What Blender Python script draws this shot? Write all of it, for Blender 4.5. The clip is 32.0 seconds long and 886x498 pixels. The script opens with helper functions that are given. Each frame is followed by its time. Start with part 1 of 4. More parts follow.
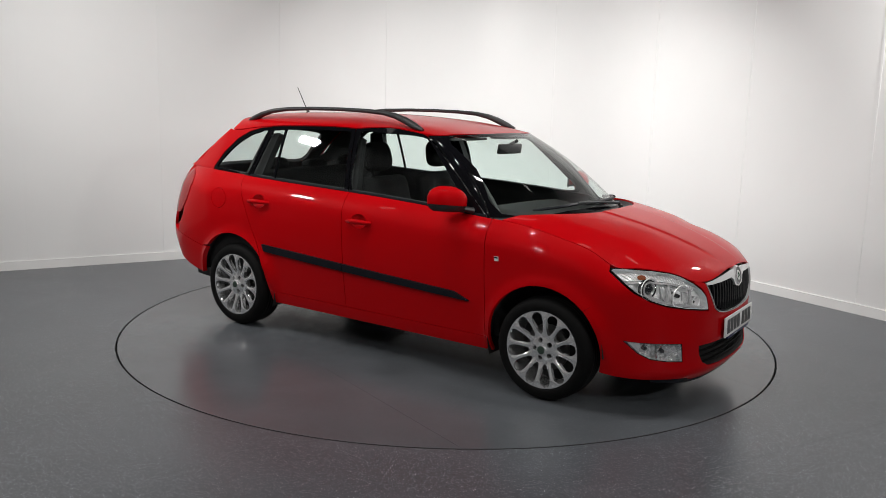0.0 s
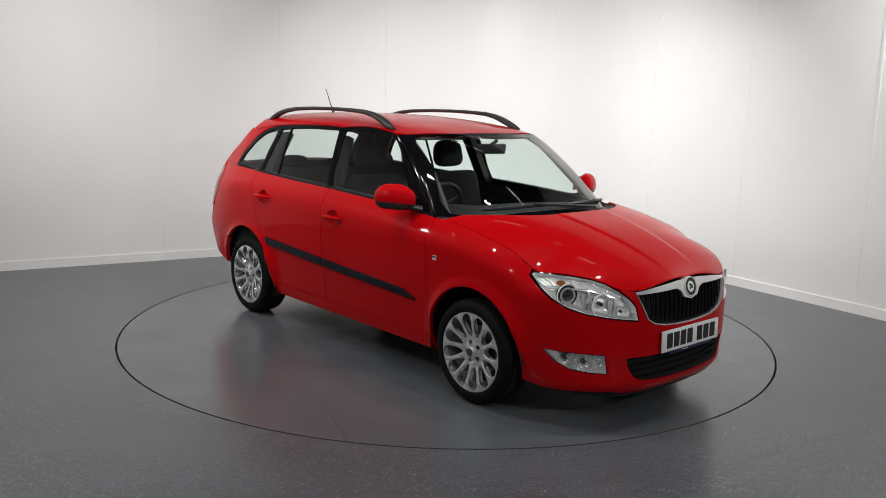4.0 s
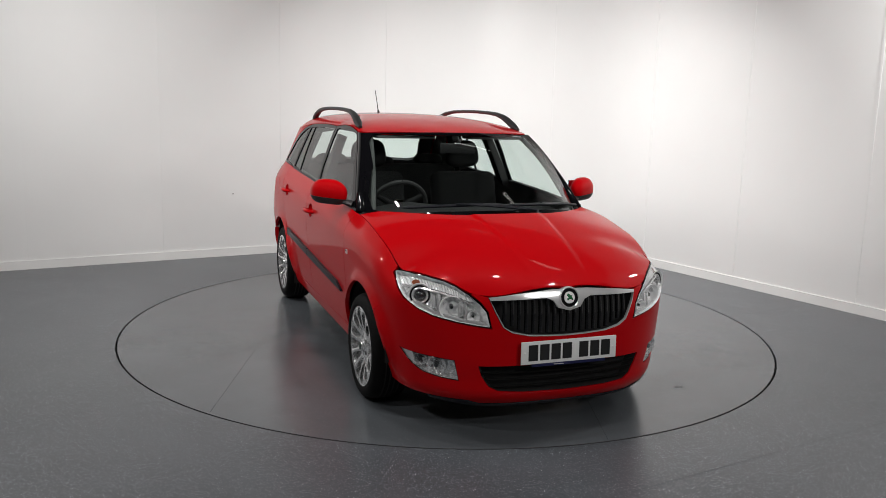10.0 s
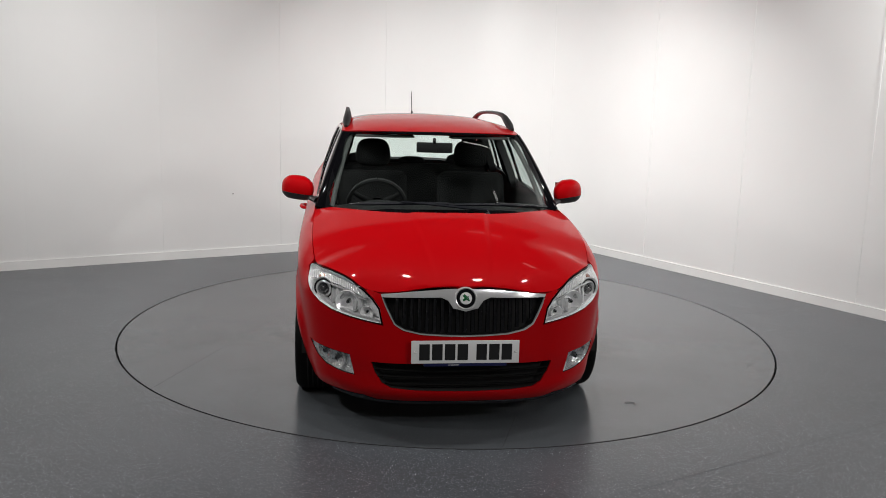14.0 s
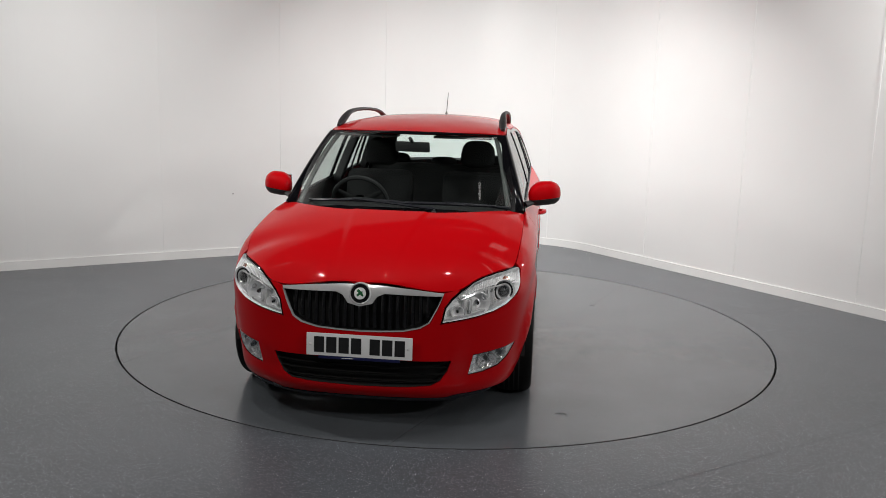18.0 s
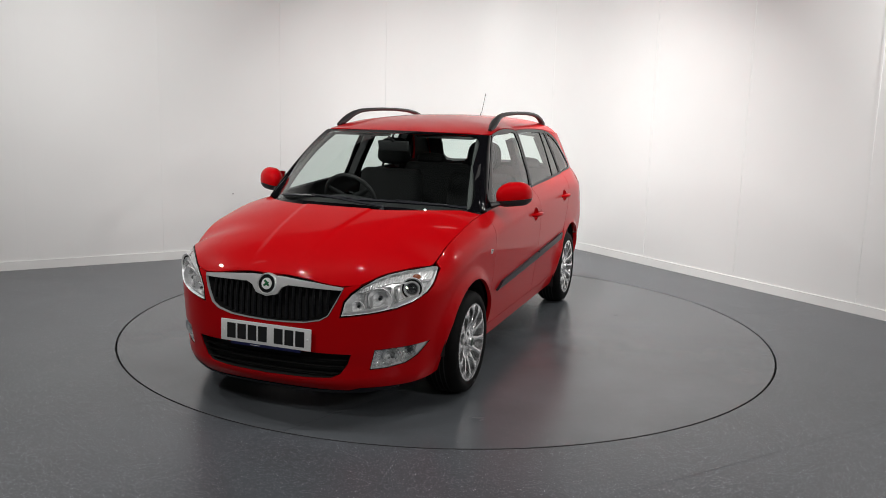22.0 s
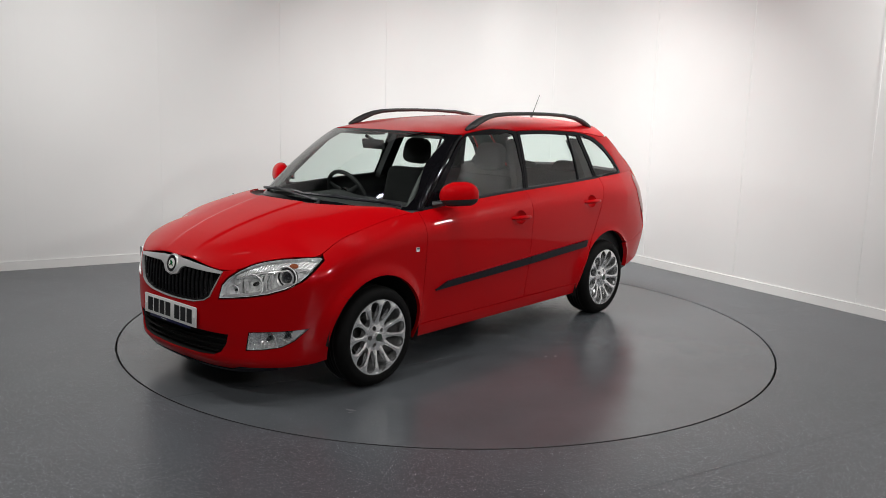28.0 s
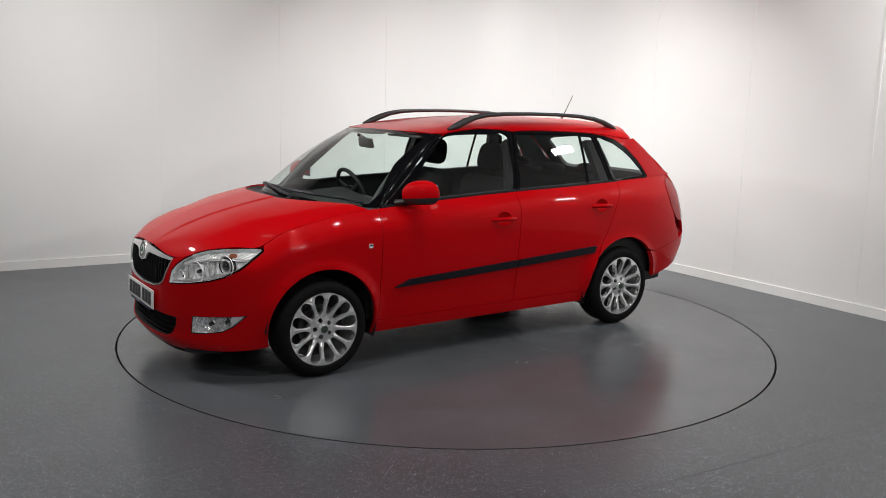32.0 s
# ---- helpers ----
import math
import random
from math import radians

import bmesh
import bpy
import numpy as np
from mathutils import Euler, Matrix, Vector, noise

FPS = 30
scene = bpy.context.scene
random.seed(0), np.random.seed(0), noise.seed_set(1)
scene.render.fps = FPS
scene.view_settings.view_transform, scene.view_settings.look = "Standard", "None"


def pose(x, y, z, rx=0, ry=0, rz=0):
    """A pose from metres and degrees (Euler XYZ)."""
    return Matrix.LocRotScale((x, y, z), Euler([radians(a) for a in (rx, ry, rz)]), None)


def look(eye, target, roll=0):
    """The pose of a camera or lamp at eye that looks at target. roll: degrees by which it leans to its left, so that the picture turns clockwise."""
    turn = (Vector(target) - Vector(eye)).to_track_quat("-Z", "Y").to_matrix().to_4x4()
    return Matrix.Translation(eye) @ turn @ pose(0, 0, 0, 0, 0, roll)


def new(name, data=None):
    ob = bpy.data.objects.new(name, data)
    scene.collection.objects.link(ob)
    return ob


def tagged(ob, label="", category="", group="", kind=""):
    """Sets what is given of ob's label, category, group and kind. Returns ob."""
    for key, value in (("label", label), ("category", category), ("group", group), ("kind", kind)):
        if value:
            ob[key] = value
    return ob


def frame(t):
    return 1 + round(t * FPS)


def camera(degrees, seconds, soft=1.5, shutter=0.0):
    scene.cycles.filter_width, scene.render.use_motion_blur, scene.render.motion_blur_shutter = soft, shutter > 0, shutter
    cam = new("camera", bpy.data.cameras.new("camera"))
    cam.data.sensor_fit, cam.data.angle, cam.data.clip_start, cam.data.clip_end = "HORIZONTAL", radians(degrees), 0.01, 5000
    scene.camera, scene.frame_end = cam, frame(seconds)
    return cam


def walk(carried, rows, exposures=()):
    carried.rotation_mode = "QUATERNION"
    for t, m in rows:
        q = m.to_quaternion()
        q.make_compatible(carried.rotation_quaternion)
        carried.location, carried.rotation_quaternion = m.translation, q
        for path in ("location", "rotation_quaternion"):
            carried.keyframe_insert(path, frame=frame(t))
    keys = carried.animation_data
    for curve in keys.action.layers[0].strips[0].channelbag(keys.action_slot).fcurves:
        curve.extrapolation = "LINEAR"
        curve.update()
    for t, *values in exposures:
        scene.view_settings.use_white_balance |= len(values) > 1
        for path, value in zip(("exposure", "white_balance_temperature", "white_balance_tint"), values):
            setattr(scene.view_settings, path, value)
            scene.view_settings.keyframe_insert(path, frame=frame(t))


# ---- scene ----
from mathutils.geometry import delaunay_2d_cdt as delaunay
cam = camera(55.96, 32.0, soft=0.85)
EYE = Vector((0.0, -5.970, 1.599))


def eye_pose():
    turn = Matrix.Rotation(radians(0.364), 4, "Z") @ Matrix.Rotation(radians(90 - 9.908), 4, "X") @ Matrix.Rotation(radians(ROLL), 4, "Z")
    return Matrix.Translation(EYE) @ turn


ROLL = 1.568
walk(cam, [(0.0, eye_pose()), (32.0, eye_pose())], exposures=[(0.0, 0.0), (32.0, 0.0)])

# ---- light ----
world = bpy.data.worlds.new("studio_air")
scene.world = world
world.use_nodes = True
world.node_tree.nodes["Background"].inputs["Color"].default_value = (0.9, 0.95, 1.0, 1)
world.node_tree.nodes["Background"].inputs["Strength"].default_value = 0.02

CEIL = 4.40
# x, y, z, width, depth, watts, spread, aim
LAMPS = [
    (-3.6, -0.58, 2.78, 0.22, 0.15, 36, 180, (0.2, 1.0, 0.8)),
    (3.55, -0.28, 2.78, 0.22, 0.15, 24, 180, (0.0, 1.0, 0.8)),
    (-2.4, -3.6, 3.08, 0.26, 0.18, 29, 180, (0.8, 1.2, 0.6)),
    (3.5, -5.2, 2.62, 0.26, 0.18, 46, 180, (-0.7, 1.2, 0.6)),
    (-1.4, -4.9, 3.08, 0.26, 0.18, 10, 180, (0.1, -1.5, 0.3)),
    (1.9, -4.8, 3.08, 0.26, 0.18, 16, 180, (0.3, -1.5, 0.3)),
    # unseen wall washer, added to brighten the left wall
    (-2.3, -0.9, 2.95, 0.50, 0.24, 14, 120, (-3.0, 2.0, 0.5)),
    # unseen lamp set for the bright corner, spread narrowed towards the wall's foot
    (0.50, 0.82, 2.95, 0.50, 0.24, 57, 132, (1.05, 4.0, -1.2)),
    # unseen wall washer, added to brighten the right wall
    (1.25, -0.6, 2.95, 0.50, 0.24, 8, 115, (3.0, 1.3, 0.3)),
    (-1.8, -1.5, 3.60, 0.13, 0.10, 13, 150, (-1.3, -0.9, 0.0)),
    (-0.6, -1.6, 3.60, 0.13, 0.10, 13, 150, (-0.5, -0.9, 0.0)),
    (0.6, -1.6, 3.60, 0.13, 0.10, 13, 150, (0.5, -0.9, 0.0)),
    (1.8, -1.5, 3.60, 0.13, 0.10, 13, 150, (1.3, -0.9, 0.0)),
]


def area_lamp(name, m, w, d, watts, spread, colour=(1.0, 0.985, 0.965)):
    lamp = bpy.data.lights.new(name, "AREA")
    lamp.shape, lamp.size, lamp.size_y, lamp.energy, lamp.color = "RECTANGLE", w, d, watts, colour
    lamp.spread = radians(spread)
    ob = new(name, lamp)
    ob.matrix_world = m
    return ob


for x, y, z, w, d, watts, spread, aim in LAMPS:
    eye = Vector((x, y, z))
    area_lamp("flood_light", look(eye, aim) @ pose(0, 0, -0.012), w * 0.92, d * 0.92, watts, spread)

# ---- materials ----
def ramp(nt, fac, stops):
    r = nt.nodes.new("ShaderNodeValToRGB")
    el = r.color_ramp.elements
    while len(el) < len(stops):
        el.new(0.5)
    for e, (p, c) in zip(el, stops):
        e.position, e.color = p, (*c, 1)
    nt.links.new(fac, r.inputs[0])
    return r.outputs[0]


def tex_noise(nt, scale, detail=3.0, rough=0.5):
    co = nt.nodes.new("ShaderNodeTexCoord")
    n = nt.nodes.new("ShaderNodeTexNoise")
    n.inputs["Scale"].default_value, n.inputs["Detail"].default_value, n.inputs["Roughness"].default_value = scale, detail, rough
    nt.links.new(co.outputs["Object"], n.inputs["Vector"])
    return n.outputs["Fac"]


def material(name, colour, rough, metal=0.0, coat=0.0, vary=0.06, scale=6.0, fine=0.0, fine_scale=300.0, bump=0.0, ior=1.5, rough_vary=0.0):
    mat = bpy.data.materials.new(name)
    mat.use_nodes = True
    nt = mat.node_tree
    b = nt.nodes["Principled BSDF"]
    b.inputs["Roughness"].default_value, b.inputs["Metallic"].default_value, b.inputs["IOR"].default_value = rough, metal, ior
    b.inputs["Coat Weight"].default_value = coat
    b.inputs["Coat Roughness"].default_value = 0.02
    lo = tuple(max(0.0, c * (1 - vary)) for c in colour)
    hi = tuple(min(1.0, c * (1 + vary)) for c in colour)
    col = ramp(nt, tex_noise(nt, scale), [(0.3, lo), (0.7, hi)])
    if fine:
        mix = nt.nodes.new("ShaderNodeMix")
        mix.data_type, mix.blend_type = "RGBA", "MULTIPLY"
        mix.inputs["Factor"].default_value = 1.0
        grain = ramp(nt, tex_noise(nt, fine_scale, 2.0), [(0.3, (1 - fine,) * 3), (0.7, (1.0, 1.0, 1.0))])
        nt.links.new(col, mix.inputs["A"])
        nt.links.new(grain, mix.inputs["B"])
        col = mix.outputs["Result"]
    nt.links.new(col, b.inputs["Base Color"])
    if rough_vary:
        rr = nt.nodes.new("ShaderNodeMapRange")
        rr.inputs["To Min"].default_value, rr.inputs["To Max"].default_value = rough - rough_vary, rough + rough_vary
        nt.links.new(tex_noise(nt, scale * 1.7, 4.0), rr.inputs["Value"])
        nt.links.new(rr.outputs[0], b.inputs["Roughness"])
    if bump:
        bp = nt.nodes.new("ShaderNodeBump")
        bp.inputs["Strength"].default_value, bp.inputs["Distance"].default_value = bump, 0.002
        nt.links.new(tex_noise(nt, fine_scale, 2.0), bp.inputs["Height"])
        nt.links.new(bp.outputs[0], b.inputs["Normal"])
    return mat


def glass(name, tint, rough=0.0, alpha=0.0):
    """Thin glass: clear with a tint, and a mirror's gloss at grazing angles."""
    mat = bpy.data.materials.new(name)
    mat.use_nodes = True
    nt = mat.node_tree
    nt.nodes.clear()
    out = nt.nodes.new("ShaderNodeOutputMaterial")
    clear = nt.nodes.new("ShaderNodeBsdfTransparent")
    clear.inputs["Color"].default_value = (*tint, 1)
    gloss = nt.nodes.new("ShaderNodeBsdfGlossy")
    gloss.inputs["Roughness"].default_value = rough
    lw = nt.nodes.new("ShaderNodeLayerWeight")
    lw.inputs["Blend"].default_value = 0.5
    rise = nt.nodes.new("ShaderNodeMath")
    rise.operation = "POWER"
    rise.inputs[1].default_value = 4.6
    nt.links.new(lw.outputs["Facing"], rise.inputs[0])
    fres = nt.nodes.new("ShaderNodeMapRange")
    fres.inputs["To Min"].default_value, fres.inputs["To Max"].default_value = 0.060, 0.90
    nt.links.new(rise.outputs[0], fres.inputs["Value"])
    mix = nt.nodes.new("ShaderNodeMixShader")
    nt.links.new(fres.outputs[0], mix.inputs[0])
    nt.links.new(clear.outputs[0], mix.inputs[1])
    nt.links.new(gloss.outputs[0], mix.inputs[2])
    nt.links.new(mix.outputs[0], out.inputs[0])
    return mat


def glow(name, colour, strength):
    mat = bpy.data.materials.new(name)
    mat.use_nodes = True
    nt = mat.node_tree
    b = nt.nodes["Principled BSDF"]
    b.inputs["Base Color"].default_value = (*colour, 1)
    b.inputs["Emission Color"].default_value = (*colour, 1)
    b.inputs["Emission Strength"].default_value = strength
    return mat


M_WALL = material("wall_paint", (0.78, 0.78, 0.775), 0.42, vary=0.015, scale=1.2, bump=0.04, fine_scale=90, rough_vary=0.05)
M_TRIM = material("trim_paint", (0.80, 0.80, 0.79), 0.35, vary=0.03, scale=3)
# unseen ceiling and back walls, greys kept dark to hold back bounce light
M_CEIL = material("unseen_ceiling_grey", (0.26, 0.26, 0.265), 0.8, vary=0.05)
M_BACKWALL = material("unseen_wall_grey", (0.36, 0.36, 0.36), 0.6, vary=0.05)


def vinyl(name, colour, fleck, gloss):
    """Safety vinyl: grey with cloudy wear, pale and dark flecks and a fine grain."""
    mat = material(name, colour, gloss, vary=0.11, scale=1.8, fine=0.30 * fleck, fine_scale=120.0, rough_vary=0.04)
    nt = mat.node_tree
    b = nt.nodes["Principled BSDF"]
    base = b.inputs["Base Color"].links[0].from_socket
    co = nt.nodes.new("ShaderNodeTexCoord")
    for scale, size, tone, amount, least in ((140.0, 0.36, (0.78, 0.80, 0.84), 1.0, 0.93), (120.0, 0.40, (0.022, 0.023, 0.026), 0.75, 0.55), (150.0, 0.44, (0.27, 0.29, 0.32), 0.9, 0.62)):
        v = nt.nodes.new("ShaderNodeTexVoronoi")
        v.inputs["Scale"].default_value = scale
        nt.links.new(co.outputs["Object"], v.inputs["Vector"])
        dot = nt.nodes.new("ShaderNodeMapRange")
        dot.inputs["From Min"].default_value, dot.inputs["From Max"].default_value = size, size * 0.6
        dot.inputs["To Max"].default_value = amount * fleck
        nt.links.new(v.outputs["Distance"], dot.inputs["Value"])
        some = nt.nodes.new("ShaderNodeSeparateColor")
        nt.links.new(v.outputs["Color"], some.inputs[0])
        pick = nt.nodes.new("ShaderNodeMath")
        pick.operation = "GREATER_THAN"
        pick.inputs[1].default_value = least
        nt.links.new(some.outputs[0], pick.inputs[0])
        fac = nt.nodes.new("ShaderNodeMath")
        fac.operation = "MULTIPLY"
        nt.links.new(dot.outputs[0], fac.inputs[0])
        nt.links.new(pick.outputs[0], fac.inputs[1])
        mix = nt.nodes.new("ShaderNodeMix")
        mix.data_type = "RGBA"
        mix.inputs["B"].default_value = (*tone, 1)
        nt.links.new(fac.outputs[0], mix.inputs["Factor"])
        nt.links.new(base, mix.inputs["A"])
        base = mix.outputs["Result"]
    nt.links.new(base, b.inputs["Base Color"])
    bp = nt.nodes.new("ShaderNodeBump")
    bp.inputs["Strength"].default_value, bp.inputs["Distance"].default_value = 0.11, 0.0015
    nt.links.new(tex_noise(nt, 260, 3.0), bp.inputs["Height"])
    nt.links.new(bp.outputs[0], b.inputs["Normal"])
    return mat


M_FLOOR = vinyl("vinyl_floor", (0.084, 0.092, 0.103), 1.0, 0.30)
M_DECK = vinyl("worn_vinyl", (0.090, 0.098, 0.107), 0.10, 0.21)
M_WELD = material("floor_weld", (0.075, 0.081, 0.092), 0.5)
M_SEAM = material("floor_seam", (0.045, 0.045, 0.048), 0.6)
# near-black for dark parts and for shade painted into gaps and hollows
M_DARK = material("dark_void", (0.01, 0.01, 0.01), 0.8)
M_RED = material("red_car_paint", (0.445, 0.0006, 0.003), 0.45, coat=0.55, vary=0.01, scale=2)
M_RED.node_tree.nodes["Principled BSDF"].inputs["Specular IOR Level"].default_value = 0.03
M_RED.node_tree.nodes["Principled BSDF"].inputs["Coat IOR"].default_value = 1.36
M_BLACK = material("black_plastic", (0.018, 0.018, 0.019), 0.48, vary=0.12, scale=30, bump=0.15, fine_scale=700)
M_GLOSSBLACK = material("gloss_black", (0.006, 0.006, 0.007), 0.07, coat=0.2)
M_FRAME = material("satin_black_frame", (0.004, 0.004, 0.005), 0.04, vary=0.1, scale=20)
M_FRAME.node_tree.nodes["Principled BSDF"].inputs["Specular IOR Level"].default_value = 0.12
M_STRIP = material("strip_plastic", (0.008, 0.009, 0.013), 0.38, vary=0.1, scale=20)
M_STRIP.node_tree.nodes["Principled BSDF"].inputs["Specular IOR Level"].default_value = 0.25
M_RUBBER = material("tyre_rubber", (0.004, 0.004, 0.004), 0.7, vary=0.2, scale=18, bump=0.2, fine_scale=260)
M_RUBBER.node_tree.nodes["Principled BSDF"].inputs["Specular IOR Level"].default_value = 0.12
M_CHROME = material("chrome", (0.86, 0.87, 0.88), 0.07, metal=1.0, vary=0.02)
M_ALLOY = material("silver_alloy", (0.80, 0.805, 0.81), 0.22, metal=0.75, coat=0.6, vary=0.03, scale=20)
M_SATIN = material("satin_chrome", (0.94, 0.94, 0.94), 0.15, metal=0.62, vary=0.02)
M_SCUFF = material("scuff_dirt", (0.075, 0.079, 0.085), 0.6, vary=0.4, scale=60)
M_HOOK = material("grey_hook", (0.32, 0.32, 0.32), 0.5)
M_GLASS = glass("window_glass", (0.91, 0.985, 0.96))
M_LENS = glass("clear_lens", (0.99, 0.995, 1.0))
M_LAMPGLOW = glow("lamp_diffuser", (1.0, 0.98, 0.95), 2.0)

# ---- car surfaces: x forward, y to the car's left, z up, origin under the middle of the wheelbase ----
def spline(xs, ys):
    """A natural cubic spline through the points, for arrays."""
    xs, ys = np.asarray(xs, float), np.asarray(ys, float)
    n, h = len(xs), np.diff(xs)
    a, r = np.eye(n), np.zeros(n)
    for i in range(1, n - 1):
        a[i, i - 1:i + 2] = h[i - 1], 2 * (h[i - 1] + h[i]), h[i]
        r[i] = 6 * ((ys[i + 1] - ys[i]) / h[i] - (ys[i] - ys[i - 1]) / h[i - 1])
    m = np.linalg.solve(a, r)

    def f(x):
        x = np.clip(np.asarray(x, float), xs[0], xs[-1])
        i = np.clip(np.searchsorted(xs, x) - 1, 0, n - 2)
        d, e, w = xs[i + 1] - x, x - xs[i], h[i]
        return (m[i] * d ** 3 + m[i + 1] * e ** 3) / (6 * w) + (ys[i] / w - m[i] * w / 6) * d + (ys[i + 1] / w - m[i + 1] * w / 6) * e

    return f


PLAN = [(2.035, 0), (2.03, 0.15), (2.015, 0.30), (1.98, 0.43), (1.92, 0.55), (1.83, 0.66), (1.71, 0.752), (1.55, 0.802), (1.35, 0.82), (1.0, 0.826),
        (0.5, 0.828), (0, 0.828), (-0.5, 0.828), (-0.9, 0.828), (-1.25, 0.829), (-1.6, 0.824), (-1.85, 0.788), (-2.02, 0.712), (-2.115, 0.59), (-2.165, 0.37), (-2.18, 0)]
_px = np.array([(x, -y) for x, y in PLAN[:0:-1]] + PLAN, float)
_pu = np.concatenate([[0], np.cumsum(np.hypot(*np.diff(_px, axis=0).T))])
_pu -= _pu[len(PLAN) - 1]
plan_x, plan_y = spline(_pu, _px[:, 0]), spline(_pu, _px[:, 1])
_uu = np.linspace(0, _pu[-1], 2000)
_ux = plan_x(_uu)


def u_of(x):
    """The place along the plan's outline, on the left side, where it passes x."""
    return np.interp(-np.asarray(x, float), -_ux, _uu)


_bx = [1.5, 1.3, 1.1, 0.84, 0.37, -0.24, -0.68, -1.13, -1.52, -2.1]
belt_u = spline([0, 0.10, 0.27, 0.42, 0.52, 0.58, 0.65, 0.75, 0.87, 0.97, *[float(u_of(x)) for x in _bx]],
                [0.737, 0.735, 0.721, 0.706, 0.722, 0.746, 0.764, 0.777, 0.7825, 0.782, 0.836, 0.898, 0.940, 0.967, 1.0, 1.03, 1.045, 1.065, 1.085, 1.10])


def belt_z(x):
    """The height of the belt line, and of the wing's edge beside the bonnet."""
    return belt_u(u_of(x))


front_in = spline([0.10, 0.14, 0.18, 0.22, 0.28, 0.36, 0.45, 0.55, 0.62, 0.70, 0.75, 0.79, 0.85, 0.95],
                  [0.14, 0.085, 0.036, 0.008, 0.008, 0.0, 0.0, 0.002, 0.006, 0.02, 0.045, 0.09, 0.19, 0.40])
side_in = spline([0.10, 0.16, 0.20, 0.26, 0.35, 0.5, 0.6, 0.72, 0.83, 0.92, 1.1], [0.12, 0.085, 0.070, 0.056, 0.042, 0.021, 0.010, 0.001, -0.002, 0.002, 0.012])
rear_in = spline([0.10, 0.2, 0.28, 0.36, 0.42, 0.48, 0.55, 0.62, 0.70, 0.8, 0.95, 1.05, 1.15], [0.26, 0.20, 0.15, 0.095, 0.05, 0.012, -0.014, -0.016, 0.004, 0.032, 0.10, 0.17, 0.28])
WHEEL_X, WHEEL_Z, WHEEL_R = 1.2325, 0.297, 0.297


def skirt(u, z):
    """The body's upright skin by place along the plan's outline and height."""
    u, z = np.asarray(u, float), np.asarray(z, float)
    bx, by = plan_x(u), plan_y(u)
    tx, ty = plan_x(u + 1e-3) - plan_x(u - 1e-3), plan_y(u + 1e-3) - plan_y(u - 1e-3)
    ln = np.hypot(tx, ty) + 1e-12
    nx, ny = ty / ln, -tx / ln
    wf, ws, wr = np.maximum(nx, 0) ** 2, ny ** 2, np.maximum(-nx, 0) ** 2
    q = np.maximum(0, (z - (belt_u(np.abs(u)) - 0.15)) / 0.15)
    hold = 0.0
    for wx in (WHEEL_X, -WHEEL_X):
        r = np.hypot(bx - wx, z - WHEEL_Z)
        hold = hold + np.exp(-(np.maximum(r - 0.345, 0) / 0.048) ** 2)
    hold = np.minimum(hold, 1) * np.clip((z - 0.22) / 0.25, 0, 1)
    flank = side_in(z) * (1 - 0.9 * hold) - 0.012 * hold + 0.045 * np.clip((z - 0.66) / 0.3, 0, 1) * np.clip((-1.5 - bx) / 0.4, 0, 1)
    inset = wf * front_in(z) + ws * (flank + 0.078 * q ** (2.2 - np.clip((-1.2 - bx) / 0.3, 0, 1))) + wr * rear_in(z)
    return np.stack([bx - nx * inset, by - ny * inset, z + 0 * bx], -1)


def upper(x, z):
    """The left side's skin above the belt line."""
    x, z = np.asarray(x, float), np.asarray(z, float)
    zb = belt_z(x)
    b = skirt(u_of(x), zb)
    d = np.maximum(z - zb, 0)
    y = b[..., 1] - 0.30 * d - 0.20 * d * d - 0.35 * np.maximum(0, -1.35 - x) * d
    return np.stack([x + 0 * z, y, z + 0 * x], -1)


roof_c = spline([-1.75, -1.6, -1.45, -1.3, -0.8, -0.3, 0.1, 0.3, 0.45], [1.43, 1.465, 1.49, 1.503, 1.516, 1.511, 1.474, 1.440, 1.408])


def roof(x, y):
    x, y = np.asarray(x, float), np.asarray(y, float)
    k, crown = np.abs(y) / 0.60, np.clip((0.45 - x) / 0.75, 0.12, 1)
    return np.stack([x + 0 * y, y + 0 * x, roof_c(x) - crown * (0.042 * k ** 2 + 0.05 * k ** 8) - 0.024 * k ** 4 * np.clip(x / 0.33, 0, 1)], -1)


# the line where bonnet and wing meet, from the nose backwards
_hu = np.linspace(0, float(u_of(0.6)), 500)
HOOD_LINE = skirt(_hu, belt_u(_hu))
_hl = HOOD_LINE[np.argsort(HOOD_LINE[:, 0])]
hood_c = spline([0.6, 1.0, 1.28, 1.45, 1.6, 1.75, 1.88, 1.95, 2.0, 2.04], [1.06, 1.04, 0.998, 0.96, 0.92, 0.87, 0.815, 0.777, 0.742, 0.71])


def hood(x, y):
    x, y = np.asarray(x, float), np.asarray(y, float)
    ye, ze = np.interp(x, _hl[:, 0], _hl[:, 1]), np.interp(x, _hl[:, 0], _hl[:, 2])
    k = np.minimum(np.abs(y) / np.maximum(ye, 1e-3), 1.08)
    zc = hood_c(x)
    t = np.clip((0.125 + 0.115 * (2.0 - x) + 0.018 - np.abs(y)) / 0.036, 0, 1)
    crease = 0.0055 * t * t * (3 - 2 * t) * np.clip((2.02 - x) / 0.2, 0, 1)
    return np.stack([x + 0 * y, y + 0 * x, zc - (zc - ze) * k ** 3.1 + crease], -1)


